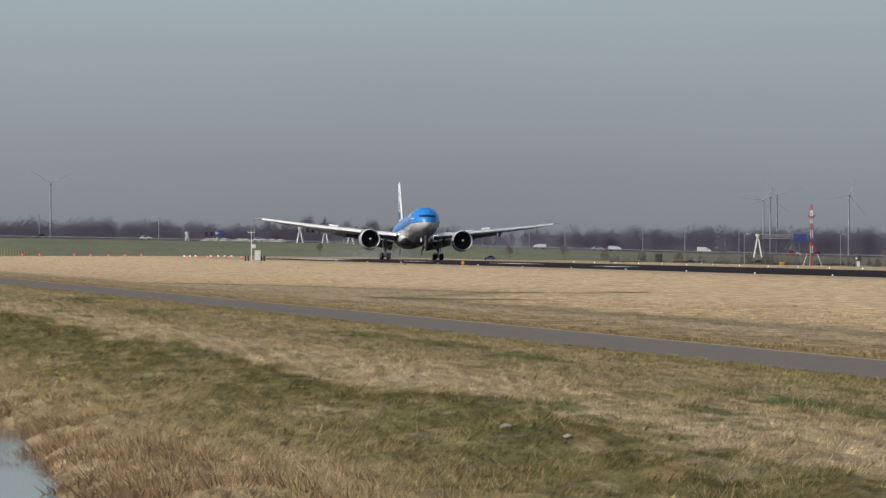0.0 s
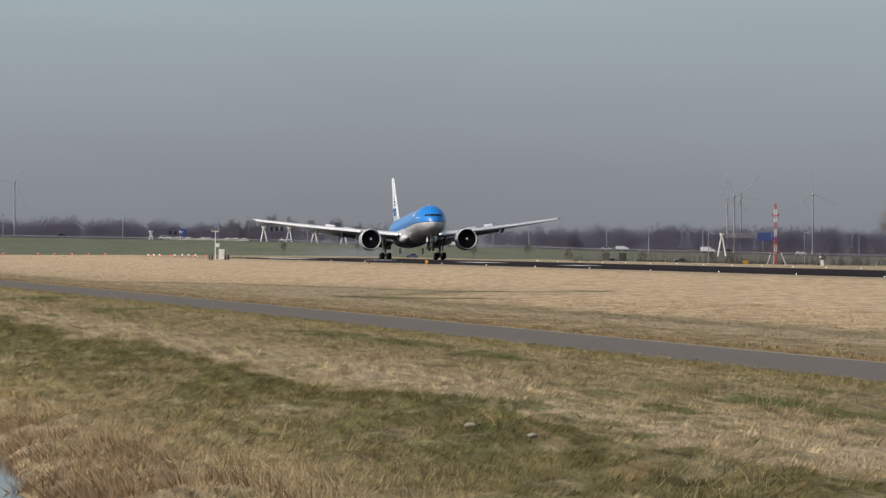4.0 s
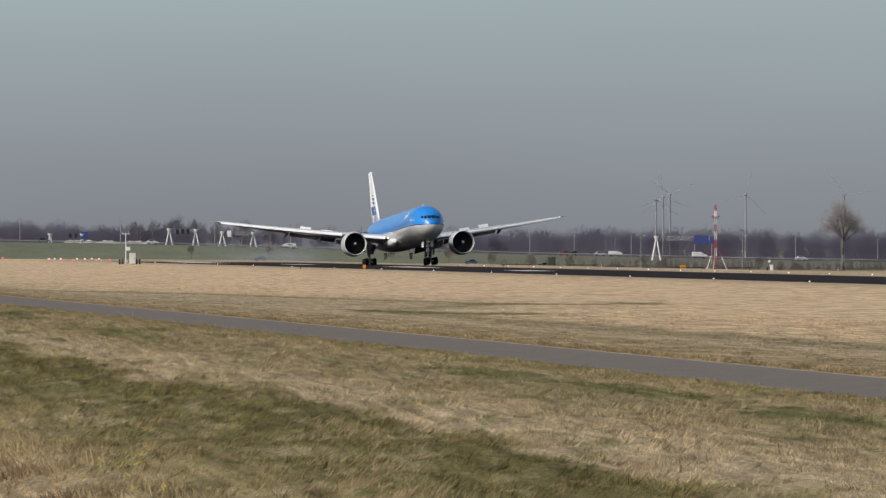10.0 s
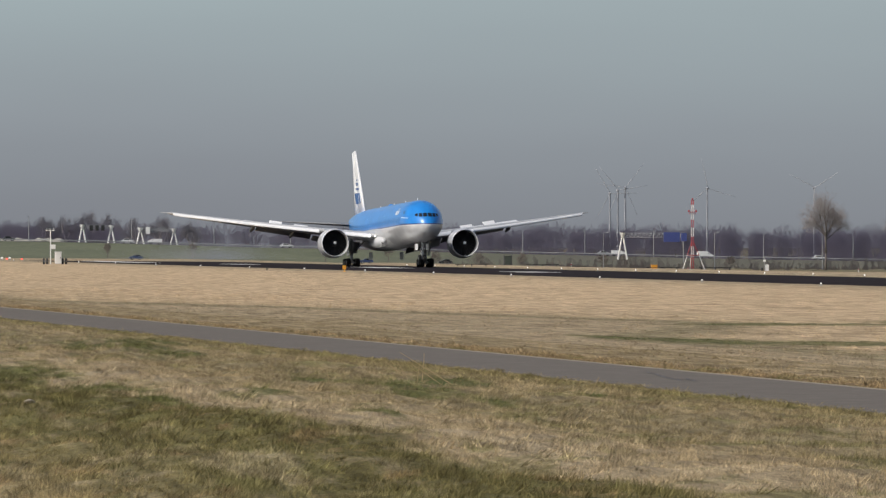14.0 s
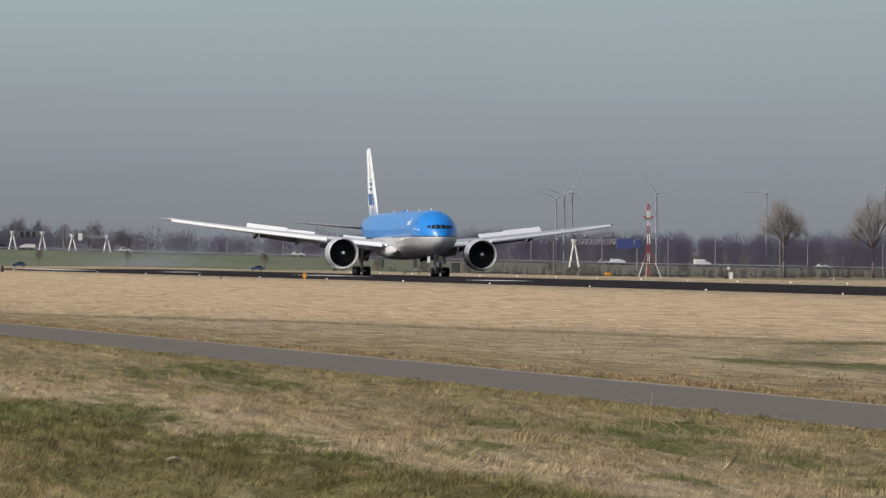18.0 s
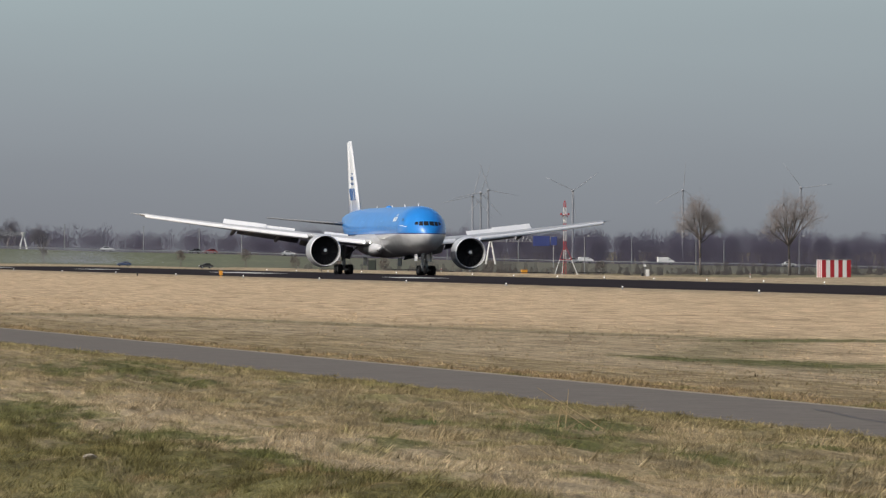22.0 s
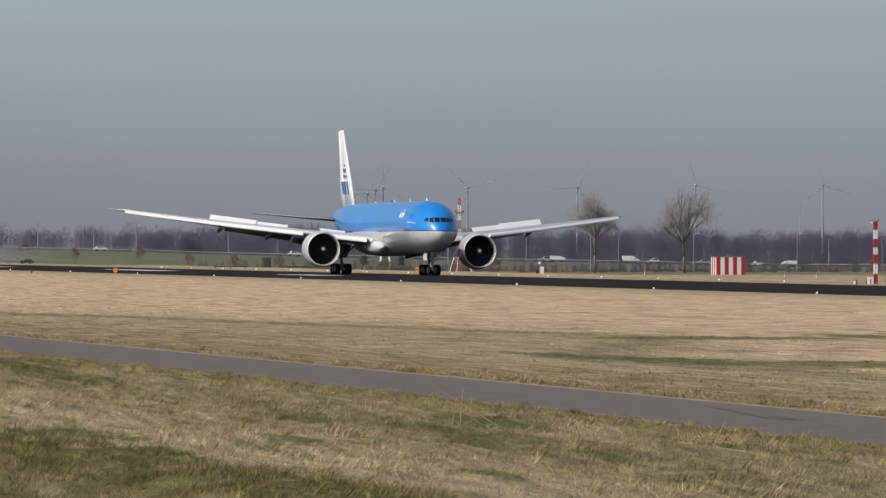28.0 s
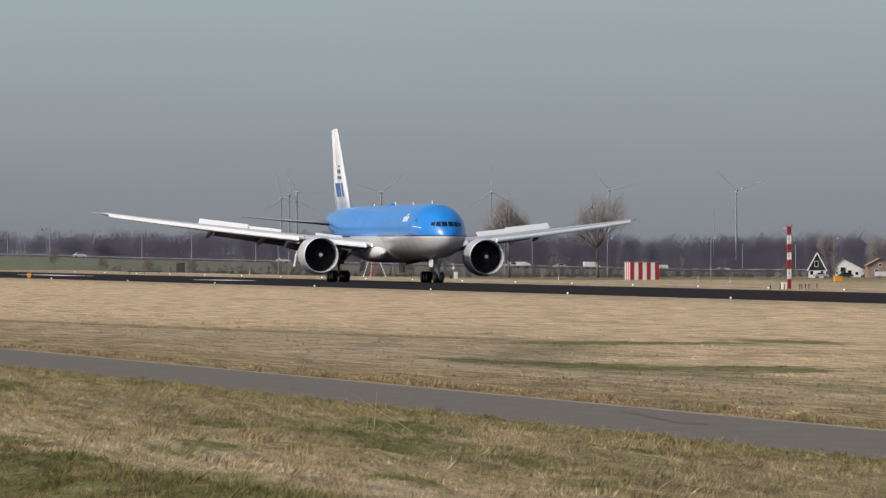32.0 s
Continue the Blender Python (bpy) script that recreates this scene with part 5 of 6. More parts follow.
lp.matrix_basis = pose(283, 1516, 1.36) @ Matrix.Scale(FAR, 4)
for x, y in ((263.3, 1518), (318.9, 1509), (341, 1508), (300.8, 1512), (243.2, 1521), (369.2, 1501)):
    copy_thing(lp, pose(x, y, 1.36))
tp = empty("mast_pole", "tall thin grey pole behind the highway", "pole", pose(201, 1652, hw_z(201)) @ Matrix.Scale(FAR, 4), "thin highway poles")
part("shaft", bm_rod((0, 0, -0.8), (0, 0, 7.4), 0.16, 0.09, 8), M_grey, tp)
part("top_fitting", bm_box((-0.4, -0.1, 7.35), (0.4, 0.1, 7.5), 0.03), M_grey, tp)
for x in (100.5, 127.3, 148.7, 168.8, 184.9, 210.4, 218.4, 235.8, 245.2, 257.3, 270.7, 292.1, 309.5, 349.1, 359.1, 381.9):
    copy_thing(tp, pose(x, hw_y(x) + 12, hw_z(x) + random.uniform(-0.4, 0.27)))

# ---- houses ----
M_tar = material("black_tarred_boards", (0.022, 0.026, 0.026), 0.7, vary=0.2, scale=2)
M_tile = material("grey_roof_tiles", (0.05, 0.047, 0.047), 0.8, vary=0.2, scale=1.5)
M_brick = material("pale_red_brick", (0.30, 0.205, 0.165), 0.85, vary=0.15, scale=2)
M_render = material("white_wall_render", (0.74, 0.73, 0.70), 0.8, vary=0.06, scale=1)


def house(name, label, x, y, z, rz, w, d, eave, ridge, wall_m, roof_m, trim_m, windows, lower=None, off=0.0, eave_far=None, board=1.0):
    ob = empty(name, label, "house", pose(x, y, z, 0, 0, rz) @ Matrix.Scale(FAR, 4))
    low = eave if eave_far is None else eave_far
    bm = bmesh.new()
    prof = [(-w / 2, 0), (w / 2, 0), (w / 2, low), (off, ridge), (-w / 2, eave)]
    ring_skin(bm, [[(a, -d / 2, b) for a, b in prof], [(a, d / 2, b) for a, b in prof]])
    wall = part("wall", bm, wall_m, ob)
    for sd in (-1, 1):
        end, run = (low, w / 2 - off) if sd > 0 else (eave, w / 2 + off)
        n = Vector((ridge - end, 0, run)).normalized() * 0.12
        bm = bmesh.new()
        p = [Vector((off, 0, ridge)), Vector((sd * (w / 2 + 0.3), 0, end - 0.3 * (ridge - end) / run))]
        nn = Vector((sd * n.x, 0, n.z))
        ring_skin(bm, [[Vector((q.x, yy, q.z)) + k for q, k in ((p[0], nn * 0.1), (p[1], nn * 0.1), (p[1], nn * 1.4), (p[0], nn * 1.4))] for yy in (-d / 2 - 0.3, d / 2 + 0.3)])
        part("roof_slope", bm, roof_m, ob, "sloping roof")
        bm = bmesh.new()
        ring_skin(bm, [[Vector((q.x, yy, q.z)) + k for q, k in ((p[0], nn * (1.5 - 2.4 * board)), (p[1], nn * (1.5 - 2.4 * board)), (p[1], nn * 1.6), (p[0], nn * 1.6))] for yy in (-d / 2 - 0.42, -d / 2 - 0.3)])
        part("barge_board", bm, trim_m, ob, "pale gable board")
    if lower:
        part("lower_wall", bm_box((-w / 2 - 0.03, -d / 2 - 0.06, 0), (w / 2 + 0.03, -d / 2 + 0.02, lower), 0.01), M_render, ob, "white lower wall")
    for wx, wz, ww, wh in windows:
        fr = part("window", bm_box((wx - ww / 2 - 0.12, -d / 2 - 0.10, wz - 0.12), (wx + ww / 2 + 0.12, -d / 2 - 0.01, wz + wh + 0.12), 0.02), M_white, wall, "white window frame")
        part("pane", bm_box((wx - ww / 2, -d / 2 - 0.13, wz), (wx + ww / 2, -d / 2 - 0.08, wz + wh), 0.01), M_glass, fr, "dark pane")
    return ob


hz = ground_height(335, 1494)
house("gabled_house", "dark boarded gabled house with white bargeboards", 334.1, 1491, hz, -12, 4.5, 7.0, 2.3, 6.5, M_tar, M_tile, M_white, [(-0.2, 3.0, 0.8, 1.3), (-1.4, 0.8, 0.8, 1.0), (1.3, 0.8, 0.8, 1.0)], 1.9)
house("white_farmhouse", "white rendered farmhouse with a long sloping grey roof", 346.8, 1521, hz, -10, 8.4, 9.0, 3.1, 5.1, M_render, M_tile, M_tile, [(-2.0, 1.3, 1.3, 1.3), (-0.2, 0.5, 1.0, 1.3), (1.7, 0.6, 0.7, 0.8)], None, -2.1, 1.9, 0.4)
house("brick_house", "pale brick house with a low gable", 346.1, 1495, hz, -8, 6.4, 9.0, 3.2, 4.9, M_brick, M_brick, M_tile, [(0.0, 3.0, 0.7, 0.7), (-1.0, 0.6, 0.8, 1.6)], None, 0.0, None, 0.4)
house("brick_house", "pale brick house with a low gable beside bare trees", 356.2, 1501, hz, -8, 8.0, 9.0, 2.8, 4.6, M_brick, M_tile, M_tile, [(0.2, 2.9, 0.8, 0.8), (-1.6, 0.6, 1.0, 1.6)], None, 0.0, None, 0.4)
for nm, col, x, y in (("parked_car", SILVER, 333.3, 1484), ("parked_car", DARK, 338.8, 1489), ("parked_van", WHITE, 344.5, 1484)):
    ob = vehicle(nm, "%s parked by the houses" % ("white van" if "van" in nm else "silver car" if col is SILVER else "dark car"), "car" if "car" in nm else "van", col, *(VAN if "van" in nm else CAR), "van" if "van" in nm else "car")
    ob.matrix_basis = pose(x, y, hz) @ Matrix.Scale(FAR, 4)

# pale mounds beyond the embankment on the far side of the airfield
bm = bmesh.new()
rng = random.Random(5)
for i in range(14):
    x = 139 + i * 1.25 + rng.uniform(-0.3, 0.3)
    k = rng.uniform(0.24, 0.5)
    lathe(bm, [(0, 1.5), (0.5 * k, 1.3), (0.9 * k, 0.8), (1.3 * k, 0.33), (1.4 * k, 0.03)], "z", (x, 1659 + rng.uniform(-1.3, 1.3), hw_z(x) + 0.13), 9)
tagged(part("sand_mounds", bm, M_concrete), "row of pale sand mounds beside the highway", "sand mounds", "", "stuff")

# ---- wind turbines ----
rotors = []
# turbines and radio mast are shrunk and set by the woods for the camera's view
wt = empty("wind_turbine", "pale grey wind turbine scaled down to look far off", "wind turbine", pose(356.7, 1664, 1.18) @ Matrix.Scale(0.395, 4), "wind turbines")
part("tower", bm_rod((0, 0, 0), (0, 0, 34), 0.62, 0.40, 12), M_haze, wt)
part("nacelle", bm_box((-0.55, -1.1, 33.9), (0.55, 2.2, 35.0), 0.25), M_haze, wt)
rotor = empty("rotor", "", "")
rotor.parent = wt
rotor.matrix_basis = pose(0, -1.5, 34.5)
part("hub", lathe(bmesh.new(), [(-0.9, 0.05), (-0.5, 0.45), (0.3, 0.6)], "y", n=12), M_haze, rotor, "", True)
for k in range(3):
    bm = bmesh.new()
    rr = []
    for r, c, th in ((0.4, 0.35, 0.3), (1.5, 0.38, 0.28), (3.5, 0.66, 0.22), (7.5, 0.5, 0.15), (12.5, 0.32, 0.1), (15.2, 0.12, 0.04)):
        rr.append([(c * 0.22 * sx + 0.08 * c, th * 0.4 * sy, r) for sx, sy in ((-1, 0), (0, -1), (1.3, -0.3), (1.6, 0), (0, 1))])
    ring_skin(bm, rr)
    bmesh.ops.transform(bm, matrix=pose(0, 0, 0, 0, 120 * k, 0), verts=bm.verts)
    part("blade", bm, M_vane, rotor, "long tapered blade", True)
rotors.append((rotor, 0.0, 21.0, 34.5))
for x, z, ph in ((331.4, 1.08, 48), (308.0, 0.64, 90), (286.3, 0.53, 20), (269.7, 0.64, 75), (268.2, 0.10, 10), (266.6, -0.54, 35), (103.8, 3.12, 62)):
    ob = copy_thing(wt, pose(x, 1664, z))
    rt = [c for c in ob.children if c.name.startswith("rotor")][0]
    rotors.append((rt, ph, 21.0 + (ph % 7) * 0.4, 34.5))
am = empty("radio_mast", "thin grey radio mast scaled down to look far off", "mast", pose(352.2, 1664, -0.6) @ Matrix.Scale(0.481, 4))
part("shaft", bm_rod((0, 0, 0), (0, 0, 24.0), 0.22, 0.08, 6), M_haze, am)
part("tip", bm_rod((0, 0, 24.0), (0, 0, 26.0), 0.05, 0.03, 5), M_haze, am)

# ---- trees ----
M_bark = material("grey_brown_bark", (0.14, 0.12, 0.11), 0.9, vary=0.2, scale=1.0)
M_twig = material("bare_twigs", (0.25, 0.226, 0.217), 0.9, spec=0.0, vary=0.15, scale=0.3)
# bluish distance haze is put into the woodland's colour
M_wood = material("haze_toned_winter_wood", (0.335, 0.293, 0.36), 0.95, spec=0.0, vary=0.10, scale=0.06, space="Object")
# twig and bark colours lightened to carry haze on the oval trees
M_mist = material("haze_toned_twigs", (0.42, 0.385, 0.41), 0.95, spec=0.0, vary=0.1, scale=0.1)
M_dimbark = material("haze_toned_bark", (0.27, 0.245, 0.255), 0.9, vary=0.15, scale=1.0)
M_scrub = material("brown_winter_scrub", (0.27, 0.235, 0.21), 0.95, spec=0.0, vary=0.16, scale=0.1)
# one fixed normal flattens the twigs' shading; all but M_twig turn from the sun
for m in (M_wood, M_twig, M_mist, M_scrub):
    up = m.node_tree.nodes.new("ShaderNodeCombineXYZ")
    for k, v in zip("XYZ", (-0.45, -0.60, 0.66) if m is M_twig else (0.55, -0.65, 0.52)):
        up.inputs[k].default_value = v
    m.node_tree.links.new(up.outputs[0], m.node_tree.nodes["Principled BSDF"].inputs["Normal"])


def blade_tris(base, tip, width):
    """Slender triangles from base to tip, each turned its own way about its length."""
    d = tip - base
    turn = np.random.RandomState(len(d)).uniform(-0.95, 0.95, len(d))
    flat = np.stack([np.sin(turn), np.cos(turn), np.zeros(len(d))], 1)
    side = np.cross(d, flat)
    ln = np.linalg.norm(side, axis=1, keepdims=True)
    side = np.where(ln > 1e-6, side / np.maximum(ln, 1e-6), np.array([[1.0, 0, 0]]))
    w = np.reshape(width, (-1, 1)) * 0.58
    return np.stack([base - side * w, base + side * w, tip], 1)


def bare_tree(name, label, x, y, h, width, low, seed, twig, fine=1.0):
    """A bare tree: stems part from the trunk at the share low of its height, and each carries its own lobe of the crown."""
    rng = random.Random(seed)
    ob = empty(name, label, "tree", pose(x, y, ground_height(x, y) - 0.1))
    trunk, limbs = bmesh.new(), bmesh.new()
    base, tips = [], []

    def bough(p, q, r0, r1, bow, n=4):
        way, prev = [p], p
        side = Vector((rng.uniform(-1, 1), rng.uniform(-1, 1), 0)) * (q - p).length * 0.08
        for i in range(1, n + 1):
            k = i / n
            w = p.lerp(q, k) + side * math.sin(math.pi * k) + Vector((rng.uniform(-1, 1), rng.uniform(-1, 1), 0)) * (q - p).length * 0.03
            w.z += bow * math.sin(math.pi * k)
            rod(limbs, prev, w, r0 + (r1 - r0) * (i - 1) / n, r0 + (r1 - r0) * k, 4)
            way.append(w)
            prev = w
        return way

    fork = Vector((rng.uniform(-0.25, 0.25), 0, h * low))
    rod(trunk, (0, 0, 0), fork * 0.5, h * 0.015, h * 0.0125, 8)
    rod(trunk, fork * 0.5, fork, h * 0.0125, h * 0.012, 8)
    count = max(6, int(13 * fine))
    for i in range(count):
        # lobes fan across the crown, high in the middle, lower and drooping at its rim
        u = ((i * 5 + 2) % count + 0.5) / count * 2 - 1 + rng.uniform(-0.12, 0.12)
        size = rng.uniform(0.75, 1.15)
        centre = Vector((u * width * 0.37, rng.uniform(-0.3, 0.3) * width, h * (low + (1 - low) * (0.56 - 0.22 * u * u + rng.choice((-0.24, -0.05, 0.10, 0.20)) * (1 - 0.5 * abs(u))))))
        rx, rz = width * 0.19 * size, h * (1 - low) * 0.27 * size
        start = fork.lerp(Vector((0, 0, h * low * 0.8)), rng.uniform(0, 0.6))
        stem = bough(start, centre, h * 0.008, h * 0.0035, h * 0.02)
        for j in range(int(12 * fine)):
            v = Vector((rng.gauss(0, 1), rng.gauss(0, 1), rng.gauss(0.25, 1))).normalized() * rng.uniform(0.6, 1.0)
            end = centre + Vector((v.x * rx, v.y * rx, v.z * rz))
            way = bough(stem[rng.randint(2, 4)], end, h * 0.0026, h * 0.0008, h * 0.008, 3)
            for k in range(38):
                b0 = way[rng.randint(1, 3)].lerp(end, rng.uniform(0, 1)) + Vector((rng.gauss(0, 0.22) * rx, rng.gauss(0, 0.22) * rx, rng.gauss(0, 0.18) * rz))
                d = (b0 - fork).normalized() * 0.55 + Vector((rng.gauss(0, 0.5), rng.gauss(0, 0.5), rng.gauss(0.15, 0.4)))
                base.append(b0[:])
                tips.append((b0 + d * h * rng.uniform(0.025, 0.06))[:])
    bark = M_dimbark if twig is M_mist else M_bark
    part("trunk", trunk, bark, ob, "", True)
    tagged(part("branchwork", limbs, bark, ob), "bare branching limbs", "", "", "stuff")
    nrg = np.random.RandomState(seed)
    crown = tris_mesh("crown", blade_tris(np.array(base), np.array(tips), nrg.uniform(0.02, 0.045, len(base))), twig)
    crown.parent = ob
    tagged(crown, "haze of fine bare twigs")
    return ob


bare_tree("bare_tree", "tall bare winter tree with a rounded crown", 280.8, 1500, 15.0, 9.2, 0.42, 3, M_twig)
bare_tree("bare_tree", "tall bare winter tree with a wide crown", 296.7, 1500, 15.5, 10.8, 0.38, 8, M_twig)
bare_tree("bare_tree", "bare tree behind the houses", 351.8, 1561, 8.4, 5.4, 0.35, 21, M_twig, 0.8)
bare_tree("bare_tree", "bare tree beside the farmhouse", 361.8, 1561, 7.7, 5.7, 0.35, 34, M_twig, 0.8)
for i, (x, hh, ww) in enumerate(((154.4, 8.3, 5.6), (158.5, 8.9, 5.4), (162.8, 9.3, 5.9), (167.5, 8.9, 5.4), (172.5, 8.1, 5.5), (177.6, 8.5, 5.6), (183.6, 7.7, 5.1))):
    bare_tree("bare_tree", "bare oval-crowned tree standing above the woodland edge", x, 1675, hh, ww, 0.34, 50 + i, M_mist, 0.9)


def woods(name, label, x0, x1, y0, y1, count, top, seed, n=330, rough=0.14, wood=None):
    """A belt of bare trees as fans of slender twigs."""
    r = np.random.RandomState(seed)
    out = []
    for i in range(count):
        x, y = r.uniform(x0, x1), r.uniform(y0, y1)
        g = ground_height(x, y)
        ht = top(x) * r.uniform(0.82, 1.1) - g + 4.4 * r.uniform(-rough, rough) + 0.6 * noise.noise((x * 0.09, y * 0.03, seed)) + 0.47 * noise.noise((x * 0.37, y * 0.15, seed + 3))
        ht = max(ht, 0.4)
        u = r.normal(0, 1, (n, 3))
        u /= np.linalg.norm(u, axis=1, keepdims=True)
        k = r.uniform(0, 1, (n, 1)) ** 0.45
        rad = np.array([ht * r.uniform(0.24, 0.36), ht * 0.28, ht * r.uniform(0.36, 0.44)])
        start = np.array([x, y, g + ht * 0.58]) + u * k * rad * 0.9
        end = start + (u * 0.45 + np.array([0, 0, 0.35]) + r.normal(0, 0.3, (n, 3))) * ht * 0.085
        start[:, 2], end[:, 2] = np.maximum(start[:, 2], g + 0.1), np.minimum(end[:, 2], g + ht)
        out.append(blade_tris(start, end, r.uniform(0.028, 0.072, n)))
        low = np.stack([x + r.normal(0, ht * 0.14, 14), np.full(14, y), np.full(14, g - 0.2)], 1)
        out.append(blade_tris(low, low + np.stack([r.normal(0, 0.33, 14), np.zeros(14), ht * r.uniform(0.25, 0.55, 14)], 1), r.uniform(0.09, 0.22, 14)))
        out.append(blade_tris(np.array([[x, y, g - 0.3]]), np.array([[x + r.normal(0, 0.27), y, g + ht * 0.9]]), np.array([0.24])))
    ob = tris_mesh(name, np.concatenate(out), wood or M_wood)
    return tagged(ob, label, "woods", "", "stuff")


def skyline(x):
    """Height of the tree tops above the runway's level."""
    return 6.72 + 1.07 * ease(281, 221, x) * ease(201, 281, x) + 0.8 * ease(315, 330, x) - 1.9 * ease(328, 345, x) + 0.9 * ease(362, 376, x) + 0.4 * math.sin(x * 0.075) + 0.54 * ease(201, 157, x) + 1.07 * ease(161, 134, x)


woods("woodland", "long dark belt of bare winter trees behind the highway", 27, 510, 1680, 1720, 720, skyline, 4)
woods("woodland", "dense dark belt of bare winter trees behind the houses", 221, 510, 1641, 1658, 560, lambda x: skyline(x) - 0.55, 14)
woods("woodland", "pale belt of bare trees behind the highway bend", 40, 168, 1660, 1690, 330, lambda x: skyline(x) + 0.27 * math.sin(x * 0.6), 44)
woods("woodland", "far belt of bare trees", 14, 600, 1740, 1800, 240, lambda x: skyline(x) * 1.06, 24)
woods("scrub", "low bare scrub along the foot of the highway bank", 221, 430, 1508, 1600, 620, lambda x: -0.3 + 0.35 * math.sin(x * 0.46) + 0.3 * math.sin(x * 1.24), 31, 90, 0.2, M_scrub)
for i, (x, y, hh) in enumerate(((159.5, 1598, 2.1), (175.5, 1595, 2.4), (201, 1595, 2.4), (213.1, 1595, 2.8), (235.8, 1574, 3.1), (228.5, 1581, 2.9), (249.2, 1561, 2.9), (253.3, 1561, 2.7), (271.4, 1548, 2.8), (221.1, 1587, 2.7), (335, 1481, 2.4), (327, 1482, 3), (345.1, 1478, 2))):
    r = np.random.RandomState(400 + i)
    n = 260
    a, k = r.uniform(0, 2 * np.pi, n), r.uniform(0, 1, n)
    g = ground_height(x, y) + (1.0 if x < 221 else 0)
    u = r.normal(0, 1, (n, 3))
    u /= np.linalg.norm(u, axis=1, keepdims=True)
    st0 = np.array([0, 0, hh * 0.45]) + u * np.array([hh * 0.34, hh * 0.3, hh * 0.42]) * r.uniform(0, 1, (n, 1)) ** 0.5
    en0 = st0 + (u * 0.5 + np.array([0, 0, 0.5]) + r.normal(0, 0.3, (n, 3))) * hh * 0.16
    bush = empty("bare_bush", "small bare bush on the grass bank", "bush", pose(x, y, g), "bare bushes")
    tagged(tris_mesh("crown", blade_tris(st0, en0, r.uniform(0.05, 0.12, n)), M_bark), "").parent = bush
    part("stem", bm_rod((0, 0, -2.5), (0, 0, hh * 0.5), 0.12, 0.05, 5), M_bark, bush)


# ---- grass ----
GX, GY = np.array(xs), np.array(ys)
GZ = np.array(gv)[:, 2].reshape(len(ys), len(xs))


def heights(x, y):
    """Ground heights at arrays of places."""
    i = np.clip(np.searchsorted(GX, x) - 1, 0, len(GX) - 2)
    j = np.clip(np.searchsorted(GY, y) - 1, 0, len(GY) - 2)
    u, v = (x - GX[i]) / (GX[i + 1] - GX[i]), (y - GY[j]) / (GY[j + 1] - GY[j])
    return (GZ[j, i] * (1 - u) + GZ[j, i + 1] * u) * (1 - v) + (GZ[j + 1, i] * (1 - u) + GZ[j + 1, i + 1] * u) * v


def in_sight(x, y, near=132):
    """Places that fall within the camera's view on its way along the bank."""
    ok = np.zeros(len(x), bool)
    for back in np.linspace(0, 306, 14):
        d, k = y + back, back / 306
        ok |= (d > near) & (x > (0.088 - 0.046 * k) * d) & (x < (0.24 - 0.07 * k) * d)
    return ok


def clumps(name, label, x0, x1, y0, y1, density, blades, tall, wide, lean, seed, mat, patch=0.0, lump=0.0):
    """Tufts of single blades, scattered over a stretch of ground; patch sets how much they gather."""
    r = np.random.RandomState(seed)
    n = int((x1 - x0) * (y1 - y0) * density)
    x, y = r.uniform(x0, x1, n), r.uniform(y0, y1, n)
    keep = in_sight(x, y) & (r.uniform(0, 1, n) < np.where((y > 0) & (y < 90), 0.85, np.where(y > 270, 0.36, 1.0)))
    if patch:
        wave = np.sin(x * 0.9 + 1.7 * np.sin(y * 0.13 + seed)) + np.sin(y * 0.31 + 1.3 * np.sin(x * 0.5)) + 0.8 * np.sin(x * 2.3 + y * 0.7)
        keep &= wave > r.normal(0, 0.5, n) + patch
    x, y = x[keep], y[keep]
    n = len(x)
    # tussocks: the height swells and sinks over a metre or so
    wob = np.sin(x * 5.1 + 1.9 * np.sin(y * 0.9 + seed)) + np.sin(y * 2.1 + 2.2 * np.sin(x * 2.3 + seed)) + np.sin(x * 1.7 - y * 0.5 + 2 * np.sin(y * 0.23))
    size = r.uniform(0.6, 1.2, n) * np.clip(1 + lump * wob * 0.45, 0.25, 2.4)
    bx = np.repeat(x, blades) + r.normal(0, 0.06, n * blades)
    by = np.repeat(y, blades) + r.normal(0, 0.07, n * blades)
    hs = np.repeat(size, blades) * r.uniform(tall[0], tall[1], n * blades)
    base = np.stack([bx, by, heights(bx, by) - 0.02], 1)
    way = r.normal(0, 0.42, (n * blades, 2)) + np.repeat(r.normal(0, 0.35, (n, 2)), blades, 0) + np.array(lean)
    tip = base + np.stack([way[:, 0] * hs, way[:, 1] * hs, hs], 1)
    ob = tris_mesh(name, blade_tris(base, tip, r.uniform(wide[0], wide[1], n * blades)), mat)
    return tagged(ob, label, "grass", "", "stuff")


clumps("grass", "long swept winter grass on the ditch bank", 10.5, 22.5, -197, 60, 18, 8, (0.04, 0.13), (0.006, 0.012), (0.5, 0), 1, M_blades, lump=0.8)
clumps("grass", "matted green winter grass on the ditch bank", 10.5, 22.5, 60, 330, 22, 8, (0.04, 0.14), (0.007, 0.015), (0.2, 0), 11, M_blades, lump=0.8)
clumps("grass", "tufty dry winter grass beside the service road", 22.5, 37.2, -197, 400, 21, 7, (0.03, 0.11), (0.006, 0.013), (0.05, 0), 2, M_blades, lump=0.85)
clumps("grass", "taller straw tussocks on the bank", 12.5, 36, -197, 360, 2.0, 9, (0.10, 0.26), (0.010, 0.022), (0.55, 0), 3, M_blades, 0.9)
clumps("grass", "ragged grass along the near edge of the road", 36.2, 37.6, -67, 700, 18, 6, (0.03, 0.11), (0.012, 0.03), (0, 0), 4, M_blades, lump=0.6)
clumps("grass", "ragged grass along the far edge of the road", 43.2, 45.5, -47, 900, 12, 6, (0.03, 0.12), (0.015, 0.035), (0, 0), 5, M_blades, lump=0.7)
